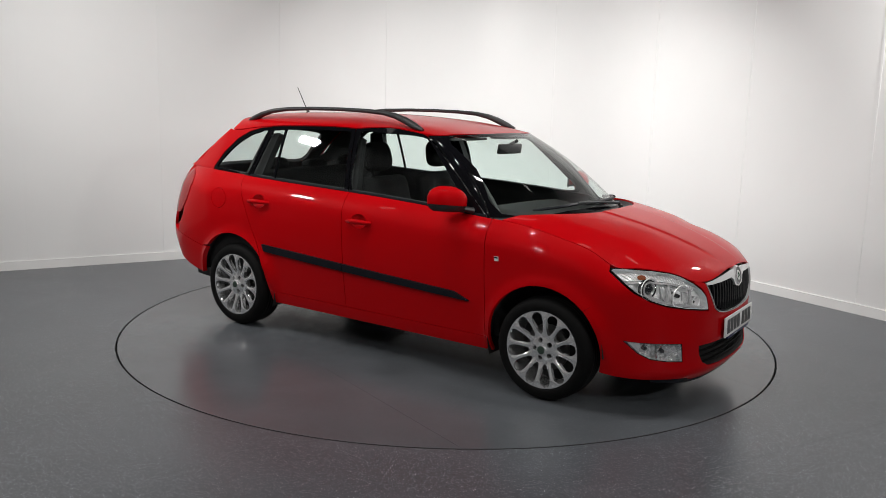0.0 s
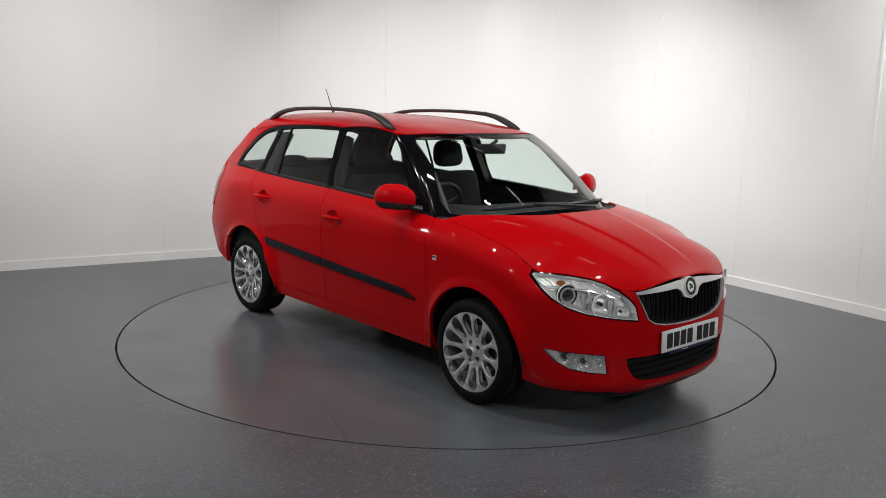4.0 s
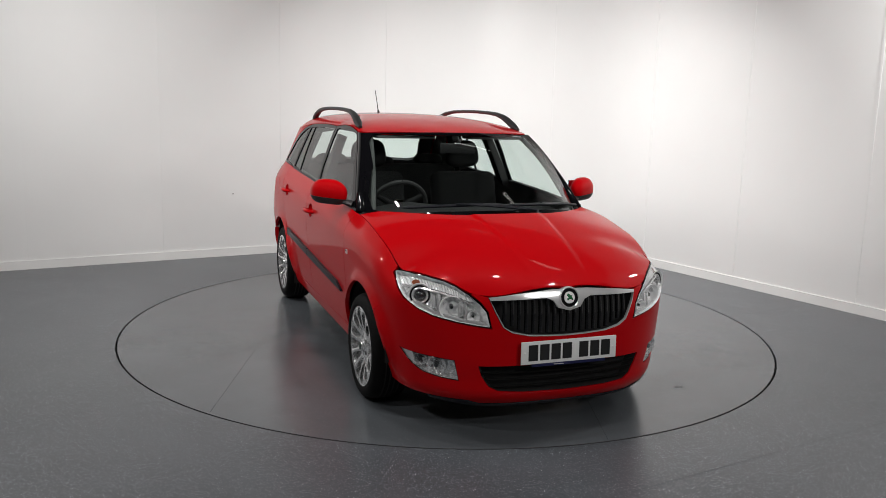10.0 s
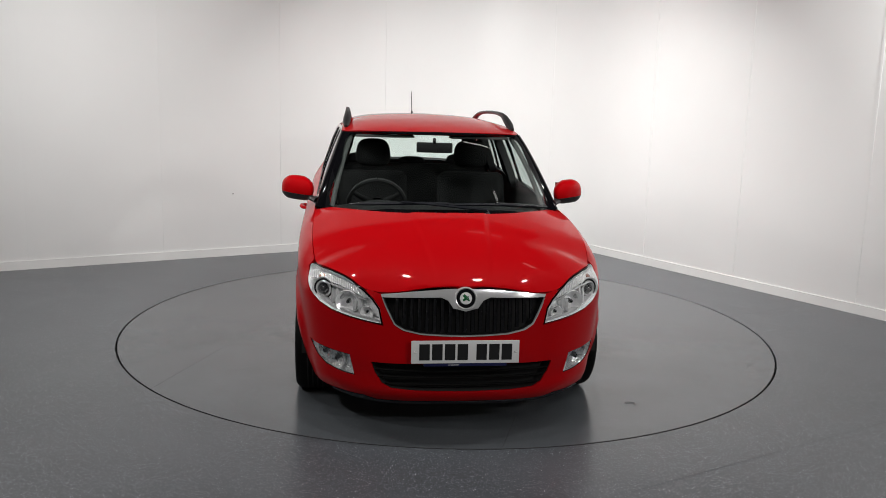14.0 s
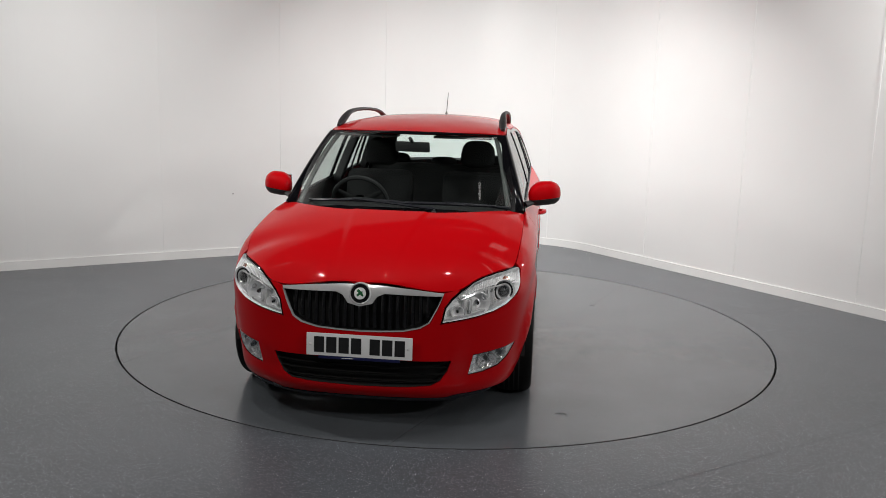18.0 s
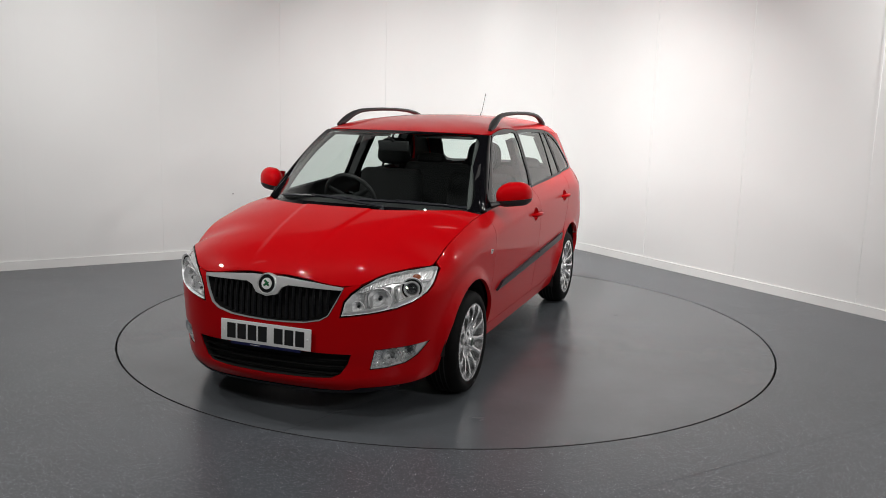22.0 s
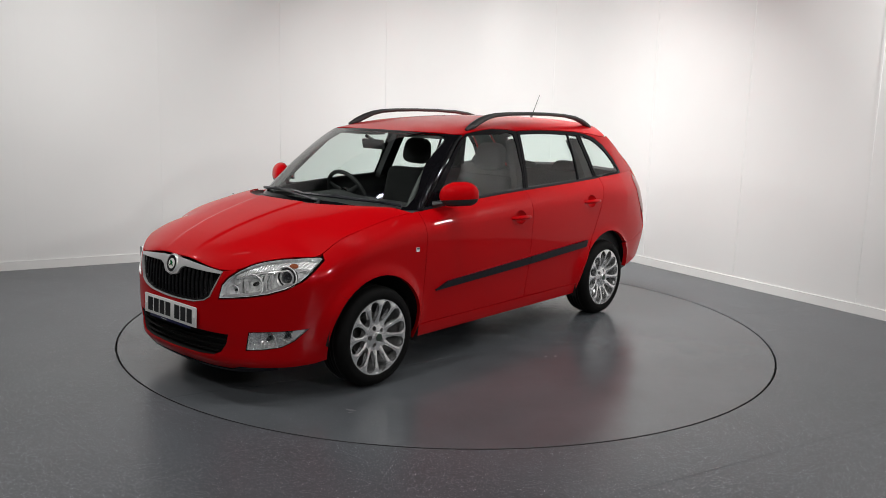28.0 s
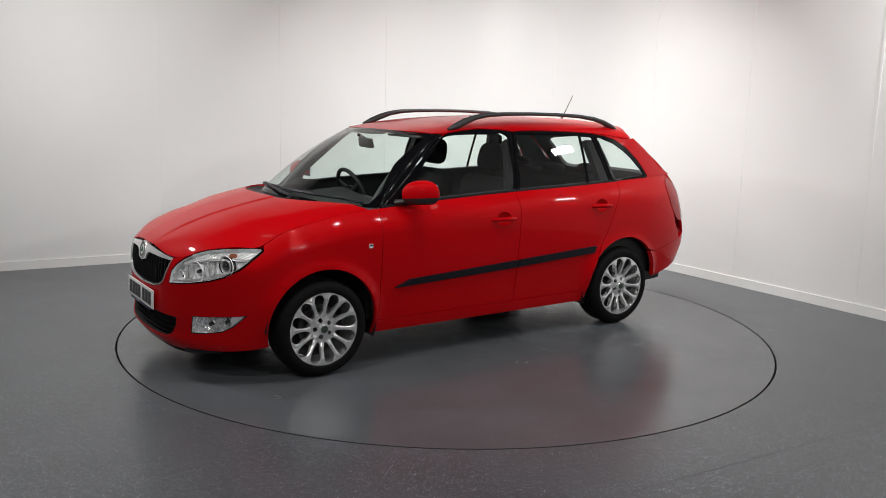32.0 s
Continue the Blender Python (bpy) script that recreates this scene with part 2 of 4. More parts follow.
def tail(a, b):
    """The tailgate above the belt: a from 0 at the belt to 1 at the roof, b from -1 to 1 across."""
    a, b = np.asarray(a, float), np.asarray(b, float)
    x0, y0, z0 = -1.940 - 0.08 * (1 - b ** 2), 0.668 * b, 1.0 + 0 * b
    x1, y1, z1 = -1.465 - 0.15 * (1 - b ** 2), 0.575 * b, 1.380 + 0.055 * (1 - b ** 2)
    bow = 4 * a * (1 - a)
    return np.stack([x0 + (x1 - x0) * a - 0.02 * bow, y0 + (y1 - y0) * a + 0.02 * bow * b, z0 + (z1 - z0) * a + 0.016 * bow], -1)


def screen(a, b):
    """The windscreen: a from 0 at the cowl to 1 at the roof, b from -1 to 1 across."""
    a, b = np.asarray(a, float), np.asarray(b, float)
    x0, y0, z0 = 1.17 - 0.36 * np.abs(b) ** 2.9, 0.70 * b, 0.985 - 0.02 * b ** 2
    x1, y1, z1 = 0.43 - 0.10 * np.abs(b) ** 2.6, 0.565 * b, 1.415 - 0.012 * b ** 2
    bow = 0.046 * 4 * a * (1 - a)
    return np.stack([x0 + (x1 - x0) * a + bow * 0.5, y0 + (y1 - y0) * a, z0 + (z1 - z0) * a + bow * 0.8], -1)

# ---- meshes ----
def inside(poly, p):
    x, y = p[:, 0], p[:, 1]
    hit = np.zeros(len(p), bool)
    j = len(poly) - 1
    for i in range(len(poly)):
        (xi, yi), (xj, yj) = poly[i], poly[j]
        cross = ((yi > y) != (yj > y)) & (x < (xj - xi) * (y - yi) / (yj - yi + 1e-15) + xi)
        hit ^= cross
        j = i
    return hit


def dense(poly, step):
    out = []
    for a, b in zip(poly, [*poly[1:], poly[0]]):
        a, b = np.array(a, float), np.array(b, float)
        n = max(1, math.ceil(np.linalg.norm(b - a) / step))
        out += [tuple(a + (b - a) * i / n) for i in range(n)]
    return out


def edge_distance(p, loop):
    a = np.array(loop)
    b = np.roll(a, -1, 0)
    best = np.full(len(p), 1e9)
    for s, e in zip(a, b):
        d = e - s
        t = np.clip(((p - s) @ d) / (d @ d + 1e-15), 0, 1)
        best = np.minimum(best, np.hypot(*(p - s - t[:, None] * d).T))
    return best


def sheet(name, f, outline, holes=(), step=0.04, off=0.0, depth=0.012, flip=1, mirror=1, fine=None):
    """A panel cut from the surface f, bounded by an outline in the surface's own two measures, with holes, and edges turned inwards by depth."""
    fine = fine or step
    loops = [dense(q, fine) for q in (outline, *holes)]
    lo, hi = np.min(loops[0], 0), np.max(loops[0], 0)
    gx, gy = np.meshgrid(np.arange(lo[0] + step * 0.43, hi[0], step), np.arange(lo[1] + step * 0.43, hi[1], step))
    g = np.stack([gx.ravel(), gy.ravel()], -1)
    if len(g):
        keep = inside(loops[0], g) & (edge_distance(g, loops[0]) > 0.45 * fine)
        for h in loops[1:]:
            keep &= ~inside(h, g) & (edge_distance(g, h) > 0.45 * fine)
        g = g[keep]
    pts, edges = [], []
    for lp in loops:
        n0 = len(pts)
        pts += lp
        edges += [(n0 + i, n0 + (i + 1) % len(lp)) for i in range(len(lp))]
    nb = len(pts)
    allp = [Vector(q) for q in pts] + [Vector(q) for q in g]
    v2, e2, f2, vo, eo, fo = delaunay(allp, edges, [], 0, 1e-7)
    uv = np.array([tuple(v) for v in v2])
    tri = np.array([t for t in f2 if len(t) == 3])
    c = uv[tri].mean(1)
    keep = inside(loops[0], c)
    for h in loops[1:]:
        keep &= ~inside(h, c)
    tri = tri[keep]
    e = 1e-3
    p = f(uv[:, 0], uv[:, 1])
    du = f(uv[:, 0] + e, uv[:, 1]) - f(uv[:, 0] - e, uv[:, 1])
    dv = f(uv[:, 0], uv[:, 1] + e) - f(uv[:, 0], uv[:, 1] - e)
    nrm = np.cross(du, dv) * flip
    nrm /= np.linalg.norm(nrm, axis=1)[:, None] + 1e-12
    p = p + nrm * off
    if mirror < 0:
        p[:, 1] *= -1
        nrm[:, 1] *= -1
    a, b, d = uv[tri[:, 0]], uv[tri[:, 1]], uv[tri[:, 2]]
    size = np.abs((b - a)[:, 0] * (d - a)[:, 1] - (b - a)[:, 1] * (d - a)[:, 0])
    tri = tri[size > 1e-7 * min(1.0, step / 0.02)]
    a, b, d = p[tri[:, 0]], p[tri[:, 1]], p[tri[:, 2]]
    wrong = np.einsum("ij,ij->i", np.cross(b - a, d - a), nrm[tri].mean(1)) < 0
    tri[wrong] = tri[wrong][:, ::-1]
    verts, faces, normals = list(map(tuple, p)), [tuple(map(int, t)) for t in tri], []
    for t in faces:
        normals += [tuple(nrm[i]) for i in t]
    if depth:
        count = {}
        for t in faces:
            for i in range(3):
                k = (t[i], t[(i + 1) % 3])
                count[k] = 1
        rim = [k for k in count if (k[1], k[0]) not in count]
        back = {}
        for i, j in rim:
            for q in (i, j):
                if q not in back:
                    back[q] = len(verts)
                    verts += [tuple(p[q]), tuple(p[q] - nrm[q] * depth)]
        for i, j in rim:
            faces.append((back[j], back[i], back[i] + 1, back[j] + 1))
            normals += [(0.0, 0.0, 0.0)] * 4
    me = bpy.data.meshes.new(name)
    me.from_pydata(verts, [], faces)
    me.polygons.foreach_set("use_smooth", [True] * len(faces))
    me.normals_split_custom_set(normals)
    return me


def add(name, me, mat, parent=None, label=""):
    ob = new(name, me)
    me.materials.clear()
    me.materials.append(mat)
    if parent:
        ob.parent = parent
    return tagged(ob, label)


def part(name, bm, mat, parent=None, label="", smooth=40):
    me = bpy.data.meshes.new(name)
    bmesh.ops.recalc_face_normals(bm, faces=bm.faces)
    bm.to_mesh(me)
    bm.free()
    if smooth:
        me.polygons.foreach_set("use_smooth", [True] * len(me.polygons))
        me.set_sharp_from_angle(angle=radians(smooth))
    return add(name, me, mat, parent, label)


def box(x0, y0, z0, x1, y1, z1, bevel=0.0, seg=2, m=None, bm=None):
    bm = bm or bmesh.new()
    got = bmesh.ops.create_cube(bm, size=1, matrix=Matrix.LocRotScale(((x0 + x1) / 2, (y0 + y1) / 2, (z0 + z1) / 2), None, (abs(x1 - x0), abs(y1 - y0), abs(z1 - z0))))
    if bevel:
        bmesh.ops.bevel(bm, geom=list({e for v in got["verts"] for e in v.link_edges}), offset=bevel, segments=seg, affect="EDGES", profile=0.6)
    if m:
        bm.transform(m)
    return bm


def tube(path, radius, sides=8, flat=1.0, bm=None, caps=True, up=(0, 0, 1)):
    """A tube along a path; radius may be a list; flat squeezes it upright."""
    bm = bm or bmesh.new()
    path = [Vector(q) for q in path]
    rad = radius if isinstance(radius, (list, tuple)) else [radius] * len(path)
    rings = []
    for i, q in enumerate(path):
        d = (path[min(i + 1, len(path) - 1)] - path[max(i - 1, 0)]).normalized()
        s = d.cross(Vector(up)).normalized()
        w = s.cross(d)
        rings.append([bm.verts.new(q + rad[i] * (math.cos(a) * s + math.sin(a) * flat * w)) for a in [2 * math.pi * j / sides for j in range(sides)]])
    for a, b in zip(rings, rings[1:]):
        for j in range(sides):
            bm.faces.new((a[j], a[(j + 1) % sides], b[(j + 1) % sides], b[j]))
    if caps:
        bm.faces.new(rings[0][::-1])
        bm.faces.new(rings[-1])
    return bm


def revolve(profile, n=48, axis="y", bm=None):
    """A closed or open profile of (radius, along) turned about an axis through the origin."""
    bm = bm or bmesh.new()
    rings = []
    for r, h in profile:
        if r < 1e-6:
            c = (0, h, 0) if axis == "y" else (0, 0, h)
            rings.append([bm.verts.new(c)])
            continue
        ring = []
        for j in range(n):
            a = 2 * math.pi * j / n
            ring.append(bm.verts.new((r * math.cos(a), h, r * math.sin(a)) if axis == "y" else (r * math.cos(a), r * math.sin(a), h)))
        rings.append(ring)
    for a, b in zip(rings, rings[1:]):
        for j in range(n):
            k = (j + 1) % n
            if len(a) == 1 and len(b) > 1:
                bm.faces.new((a[0], b[j], b[k]))
            elif len(b) == 1 and len(a) > 1:
                bm.faces.new((a[j], a[k], b[0]))
            elif len(a) > 1:
                bm.faces.new((a[j], a[k], b[k], b[j]))
    return bm


# ---- room ----
CORNER, DL, DR = Vector((0.920, 4.295, 0)), Vector((-0.861, -0.509, 0)), Vector((0.555, -0.832, 0))
LEN_L, LEN_R, FILLET = 9.0, 11.5, 1.25
TABLE_R = 2.262
END_L, END_R = CORNER + DL * LEN_L, CORNER + DR * LEN_R
FAR = END_L + DR * LEN_R


def wall_line():
    """The visible walls' foot as a line of points with their run: left wall, rounded corner, right wall."""
    a, b = CORNER + DL * FILLET, CORNER + DR * FILLET
    pts = [END_L]
    n = 24
    for i in range(n + 1):
        t = i / n
        w = 0.70
        k = (1 - t) ** 2 + 2 * w * t * (1 - t) + t * t
        pts.append(((1 - t) ** 2 * a + 2 * w * t * (1 - t) * CORNER + t * t * b) / k)
    return pts + [END_R]


LINE = wall_line()
RUN = [0.0]
for p_, q_ in zip(LINE, LINE[1:]):
    RUN.append(RUN[-1] + (q_ - p_).length)


def on_line(s):
    i = min(max(np.searchsorted(RUN, s) - 1, 0), len(LINE) - 2)
    d = (LINE[i + 1] - LINE[i]).normalized()
    return LINE[i] + d * (s - RUN[i]), Vector((-d.y, d.x, 0))


def strip(s0, s1, z0, z1, front, back):
    """A slab that follows the walls' line from s0 to s1; front and back count outwards from the room."""
    ss = [s0] + [r for r in RUN if s0 + 1e-4 < r < s1 - 1e-4] + [s1]
    bm = bmesh.new()
    cols = []
    for s in ss:
        p, n = on_line(s)
        cols.append([bm.verts.new((*(p + n * d).xy, z)) for d, z in ((front, z0), (front, z1), (back, z1), (back, z0))])
    for a, b in zip(cols, cols[1:]):
        for j in range(4):
            bm.faces.new((a[j], a[(j + 1) % 4], b[(j + 1) % 4], b[j]))
    bm.faces.new(cols[0][::-1])
    bm.faces.new(cols[-1])
    return bm


# panel joints: 1.2 m apart on both straights, one in the rounded corner
S_LEFT = LEN_L - (Vector((-2.79, 2.10, 0)) - CORNER).length
S_RIGHT = RUN[-1] - LEN_R
joints = [S_LEFT + 1.2 * i for i in range(-4, 3)] + [0.5 * (LEN_L - FILLET + S_RIGHT + FILLET) + 0.35] + [S_RIGHT + d for d in (2.00, 3.13, 4.33, 5.53, 6.73, 7.93, 9.13)]
joints = [0.0] + joints + [RUN[-1]]
wall_a = tagged(new("wall_north"), "white painted panel wall with a rounded corner", "wall", kind="structure")
for s0, s1 in zip(joints, joints[1:]):
    part("panel", strip(s0 + 0.0015, s1 - 0.0015, 0, CEIL, 0, 0.05), M_WALL, wall_a)
for s in joints[1:-1]:
    part("joint_strip", strip(s - 0.011, s + 0.011, 0.082, CEIL, -0.0045, 0.0), M_WALL, wall_a, "narrow white cover strip")
part("backing", strip(0, RUN[-1], 0, CEIL, 0.052, 0.12), M_WALL, wall_a)
part("baseboard", strip(0, RUN[-1], 0, 0.082, -0.014, 0.0), M_TRIM, wall_a, "white painted skirting board")
# two unseen walls added behind the camera to close the room
for nm, p, q in (("wall_south", END_R, FAR), ("wall_west", FAR, END_L)):
    d = (q - p).normalized()
    n = Vector((-d.y, d.x, 0))
    bm = bmesh.new()
    vs = [bm.verts.new((*(c + n * o).xy, z)) for z in (0, CEIL) for c, o in ((p, 0), (q, 0), (q, 0.12), (p, 0.12))]
    for idx in ((0, 1, 2, 3), (4, 5, 6, 7), (0, 1, 5, 4), (1, 2, 6, 5), (2, 3, 7, 6), (3, 0, 4, 7)):
        bm.faces.new([vs[i] for i in idx])
    tagged(part(nm, bm, M_BACKWALL, smooth=0), "unseen plain mid-grey wall closing the room", "wall", kind="structure")

bm = bmesh.new()
bm.faces.new([bm.verts.new((*(p).xy, CEIL)) for p in (END_L - DR * 0.2, CORNER - DL * 0.2 - DR * 0.2, END_R, FAR)])
bmesh.ops.solidify(bm, geom=bm.faces[:], thickness=-0.1)
tagged(part("ceiling", bm, M_CEIL, smooth=0), "unseen plain grey ceiling", "ceiling", kind="structure")

# floor with a round opening, and the turntable in it
bm = bmesh.new()
N = 160
inner = [bm.verts.new(((TABLE_R + 0.014) * math.cos(2 * math.pi * i / N), (TABLE_R + 0.014) * math.sin(2 * math.pi * i / N), 0)) for i in range(N)]
outer = [bm.verts.new((15 * math.cos(2 * math.pi * i / N), 15 * math.sin(2 * math.pi * i / N), 0)) for i in range(N)]
low = [bm.verts.new((*v.co.xy, -0.05)) for v in inner]
for i in range(N):
    j = (i + 1) % N
    bm.faces.new((inner[i], inner[j], outer[j], outer[i]))
    bm.faces.new((low[i], low[j], inner[j], inner[i]))
floor = tagged(part("floor", bm, M_FLOOR), "dark grey speckled vinyl floor", "floor", kind="structure")
part("pit_floor", revolve([(0, -0.05), (2.4, -0.05)], 64, "z"), M_DARK, floor)
turntable = tagged(new("turntable"), "round dark grey vinyl-covered motor turntable set flush in the floor", "turntable")
SEAM_N, SEAM_D = Vector((0.34, 0.94)).normalized(), Vector((0.94, -0.34)).normalized()
flat = lambda x, y: np.stack([x, y, 0 * x], -1)


def chord(c0, c1, rad, n=90):
    """The disc's outline between two parallel lines at c0 and c1 along the seams' normal."""
    a0, a1 = math.asin(max(-1, min(1, c0 / rad))), math.asin(max(-1, min(1, c1 / rad)))
    turn = math.atan2(SEAM_N.y, SEAM_N.x) - math.pi / 2
    right = [a0 + (a1 - a0) * i / n for i in range(n + 1)]
    return [(rad * math.cos(t + turn), rad * math.sin(t + turn)) for t in right + [math.pi - t for t in right[::-1]]]


for c0, c1 in ((-TABLE_R, -1.2458), (-1.2442, 0.7592), (0.7608, TABLE_R)):
    add("deck_sheet", sheet("deck_sheet", flat, chord(c0, c1, TABLE_R), step=0.5, fine=0.2, depth=0.004), M_DECK, turntable)
part("deck_base", revolve([(0, -0.003), (TABLE_R - 0.002, -0.003), (TABLE_R - 0.002, -0.045), (0, -0.045)], 160, "z"), M_SEAM, turntable)
part("deck_rim", revolve([(TABLE_R, 0.0), (TABLE_R + 0.0025, -0.001), (TABLE_R + 0.0025, -0.03), (TABLE_R, -0.03)], 160, "z"), M_SEAM, turntable, "dark metal rim")

# scuffs on the deck
rng = random.Random(5)
for x, y, r in ((1.69, 0.81, 0.016), (1.71, 0.835, 0.009), (-0.2, 0.86, 0.012), (0.15, 0.99, 0.010), (-0.82, 1.11, 0.014), (0.10, 1.03, 0.011)):
    bm = bmesh.new()
    turn = rng.uniform(0, 3)
    blob = []
    for i in range(18):
        a = 2 * math.pi * i / 18
        q = r * rng.uniform(0.85, 1.15)
        px, py = q * 1.9 * math.cos(a), q * 0.7 * math.sin(a)
        blob.append(bm.verts.new((x + px * math.cos(turn) - py * math.sin(turn), y + px * math.sin(turn) + py * math.cos(turn), 0.0009)))
    bm.faces.new(blob)
    part("scuff_mark", bm, M_SCUFF, turntable, "dark rubber scuff", smooth=0)

# small hook on the wall
hook = part("wall_hook", revolve([(0, 0.016), (0.007, 0.014), (0.008, 0.010), (0.004, 0.007), (0.004, 0.0)], 12, "z"), M_HOOK)
hook.matrix_world = Matrix.Translation((-2.2037, 2.4483, 0.6373)) @ Vector((0, 0, 1)).rotation_difference(Vector((0.509, -0.861, 0))).to_matrix().to_4x4()
tagged(hook, "small grey peg on the white panel wall", "hook")

# welded seams of the floor's sheets, along the panel wall
for off in (-4.7, -2.70, -0.75, 1.25, 3.25):
    half = math.sqrt(max(0.0, (TABLE_R + 0.01) ** 2 - off * off)) if abs(off) < TABLE_R else 0.0
    n = Vector((-0.509, 0.861, 0))
    for a, b in (((-9.0, -half), (half, 6.0)) if half else ((-9.0, 6.0),)):
        bm = bmesh.new()
        d = -DL
        vs = [bm.verts.new(n * (off + w) + d * t + Vector((0, 0, 0.0012))) for w, t in ((-0.0016, a), (0.0016, a), (0.0016, b), (-0.0016, b))]
        bm.faces.new(vs)
        part("floor_seam", bm, M_WELD, floor, smooth=0)

# out-of-view fixtures for every lamp, the added wall washers among them
for x, y, z, w, d, watts, spread, aim in LAMPS:
    m = look(Vector((x, y, z)), aim)
    fl = tagged(new("flood_lamp"), "rectangular white studio flood lamp out of view, hung from the ceiling", "lamp", group="flood lamps")
    fl.matrix_world = m
    part("housing", box(-w / 2, -d / 2, 0.0, w / 2, d / 2, 0.09, 0.01), M_BLACK, fl)
    part("diffuser", box(-w * 0.46, -d * 0.46, -0.006, w * 0.46, d * 0.46, 0.002), M_LAMPGLOW, fl)
    rod = part("hanger", tube([(0, 0, 0), (0, 0, CEIL - z - 0.02)], 0.012), M_BLACK, fl)
    rod.matrix_basis = m.to_quaternion().to_matrix().to_4x4().inverted() @ pose(0, 0, 0.01)

# ---- car ----
M_LAMPRED = material("tail_lamp_red", (0.28, 0.003, 0.005), 0.12, coat=0.0, vary=0.05)
M_LAMPRED.node_tree.nodes["Principled BSDF"].inputs["Specular IOR Level"].default_value = 0.2
M_AMBER = material("amber_bulb", (0.24, 0.07, 0.03), 0.2, coat=0.6)
M_REFLECT = material("lamp_reflector", (0.95, 0.95, 0.955), 0.18, metal=0.3, vary=0.02, scale=60)
M_BEZEL = material("lamp_bezel", (0.95, 0.955, 0.96), 0.26, metal=0.06, vary=0.04, scale=40)
M_FLUTE = material("fluted_reflector", (0.95, 0.95, 0.95), 0.16, metal=0.3, vary=0.02, scale=40)
M_PROJ = material("projector_glass", (0.02, 0.021, 0.024), 0.05, coat=1.0)


def facet(mat, scale, strength, kind="cells"):
    """Pressed facets or flutes in a lamp's reflector."""
    nt = mat.node_tree
    co = nt.nodes.new("ShaderNodeTexCoord")
    if kind == "cells":
        v = nt.nodes.new("ShaderNodeTexVoronoi")
        v.inputs["Scale"].default_value = scale
        h = v.outputs["Distance"]
    else:
        v = nt.nodes.new("ShaderNodeTexWave")
        v.bands_direction = "Y"
        v.inputs["Scale"].default_value = scale
        h = v.outputs["Fac"]
    nt.links.new(co.outputs["Object"], v.inputs["Vector"])
    bp = nt.nodes.new("ShaderNodeBump")
    bp.inputs["Strength"].default_value, bp.inputs["Distance"].default_value = strength, 0.01
    nt.links.new(h, bp.inputs["Height"])
    nt.links.new(bp.outputs[0], nt.nodes["Principled BSDF"].inputs["Normal"])


M_FOG = material("fog_reflector", (0.93, 0.935, 0.94), 0.12, metal=0.75, vary=0.03, scale=40)
facet(M_FOG, 38, 0.8)
facet(M_REFLECT, 34, 0.5)
facet(M_BEZEL, 30, 0.9)
facet(M_FLUTE, 30, 0.6, "flutes")
M_FABRIC = material("dark_fabric", (0.007, 0.0073, 0.0076), 0.95, vary=0.12, scale=14)
M_CABIN = material("cabin_plastic", (0.012, 0.0125, 0.013), 0.65, vary=0.1, scale=14)
M_LINING = material("roof_lining", (0.28, 0.285, 0.275), 0.9, vary=0.04)
M_PILLAR = material("pillar_trim_cloth", (0.07, 0.075, 0.072), 0.9, vary=0.05)
M_VISOR = material("visor_cloth", (0.07, 0.072, 0.07), 0.9, vary=0.05)
M_PLATE = material("plate_white", (0.80, 0.80, 0.79), 0.25, vary=0.01)
M_INK = material("plate_black", (0.012, 0.012, 0.013), 0.4)
M_BLUE = material("navy_plastic", (0.008, 0.010, 0.06), 0.35)
M_GREEN = material("badge_green", (0.01, 0.11, 0.035), 0.25, coat=0.5)
M_CAP = material("cap_green", (0.05, 0.075, 0.06), 0.3, metal=0.4)
M_DISC = material("brake_steel", (0.07, 0.068, 0.066), 0.45, metal=0.8, vary=0.2, scale=30)

car = tagged(new("estate_car"), "bright red five-door estate car with black roof rails", "car")
CAR_AT = Matrix.Translation((0.090, -0.184, 0))
SIDES = (1, -1)


def U(x):
    return float(u_of(x))


def xz(*pts):
    """Points of x and height as points of the skirt."""
    return [(U(x), z) for x, z in pts]


def arch(cx, cz, r, a0, a1, n=18):
    return [(cx + r * math.cos(radians(a0 + (a1 - a0) * i / n)), cz + r * math.sin(radians(a0 + (a1 - a0) * i / n))) for i in range(n + 1)]


def belt(x0, x1, drop=0.0, n=16):
    """The belt line from x0 to x1, as points of the skirt."""
    return [(U(x), float(belt_z(x)) - drop) for x in np.linspace(x0, x1, n + 1)]


def both(half):
    """Closes a half outline, from the middle's bottom round to the middle's top, with its mirror image."""
    return half + [(-u, z) for u, z in half[::-1] if abs(u) > 1e-6]


def skin(name, outline, mat, parent=car, label="", holes=(), s=1, f=skirt, flip=1, **kw):
    return add(name, sheet(name, f, outline, holes, flip=flip, mirror=s, **kw), mat, parent, label)


LAMP = [(0.999, 0.767), (0.984, 0.778), (0.868, 0.780), (0.752, 0.775), (0.648, 0.762), (0.580, 0.744), (0.508, 0.710), (0.452, 0.672), (0.416, 0.632), (0.396, 0.556),
        (0.448, 0.562), (0.572, 0.578), (0.680, 0.596), (0.768, 0.622), (0.848, 0.662), (0.920, 0.712)]
FOG = [(0.904, 0.404), (0.76, 0.398), (0.568, 0.390), (0.545, 0.284), (0.644, 0.289), (0.744, 0.304), (0.816, 0.337)]
GRILLE = [(0, 0.505), (0.10, 0.507), (0.21, 0.513), (0.295, 0.531), (0.34, 0.558), (0.38, 0.630), (0.415, 0.702), (0.27, 0.7195), (0.10, 0.7335), (0, 0.7355)]
LOWER = [(0, 0.230), (0.228, 0.234), (0.352, 0.243), (0.400, 0.266), (0.436, 0.316), (0.452, 0.368), (0.28, 0.371), (0, 0.372)]


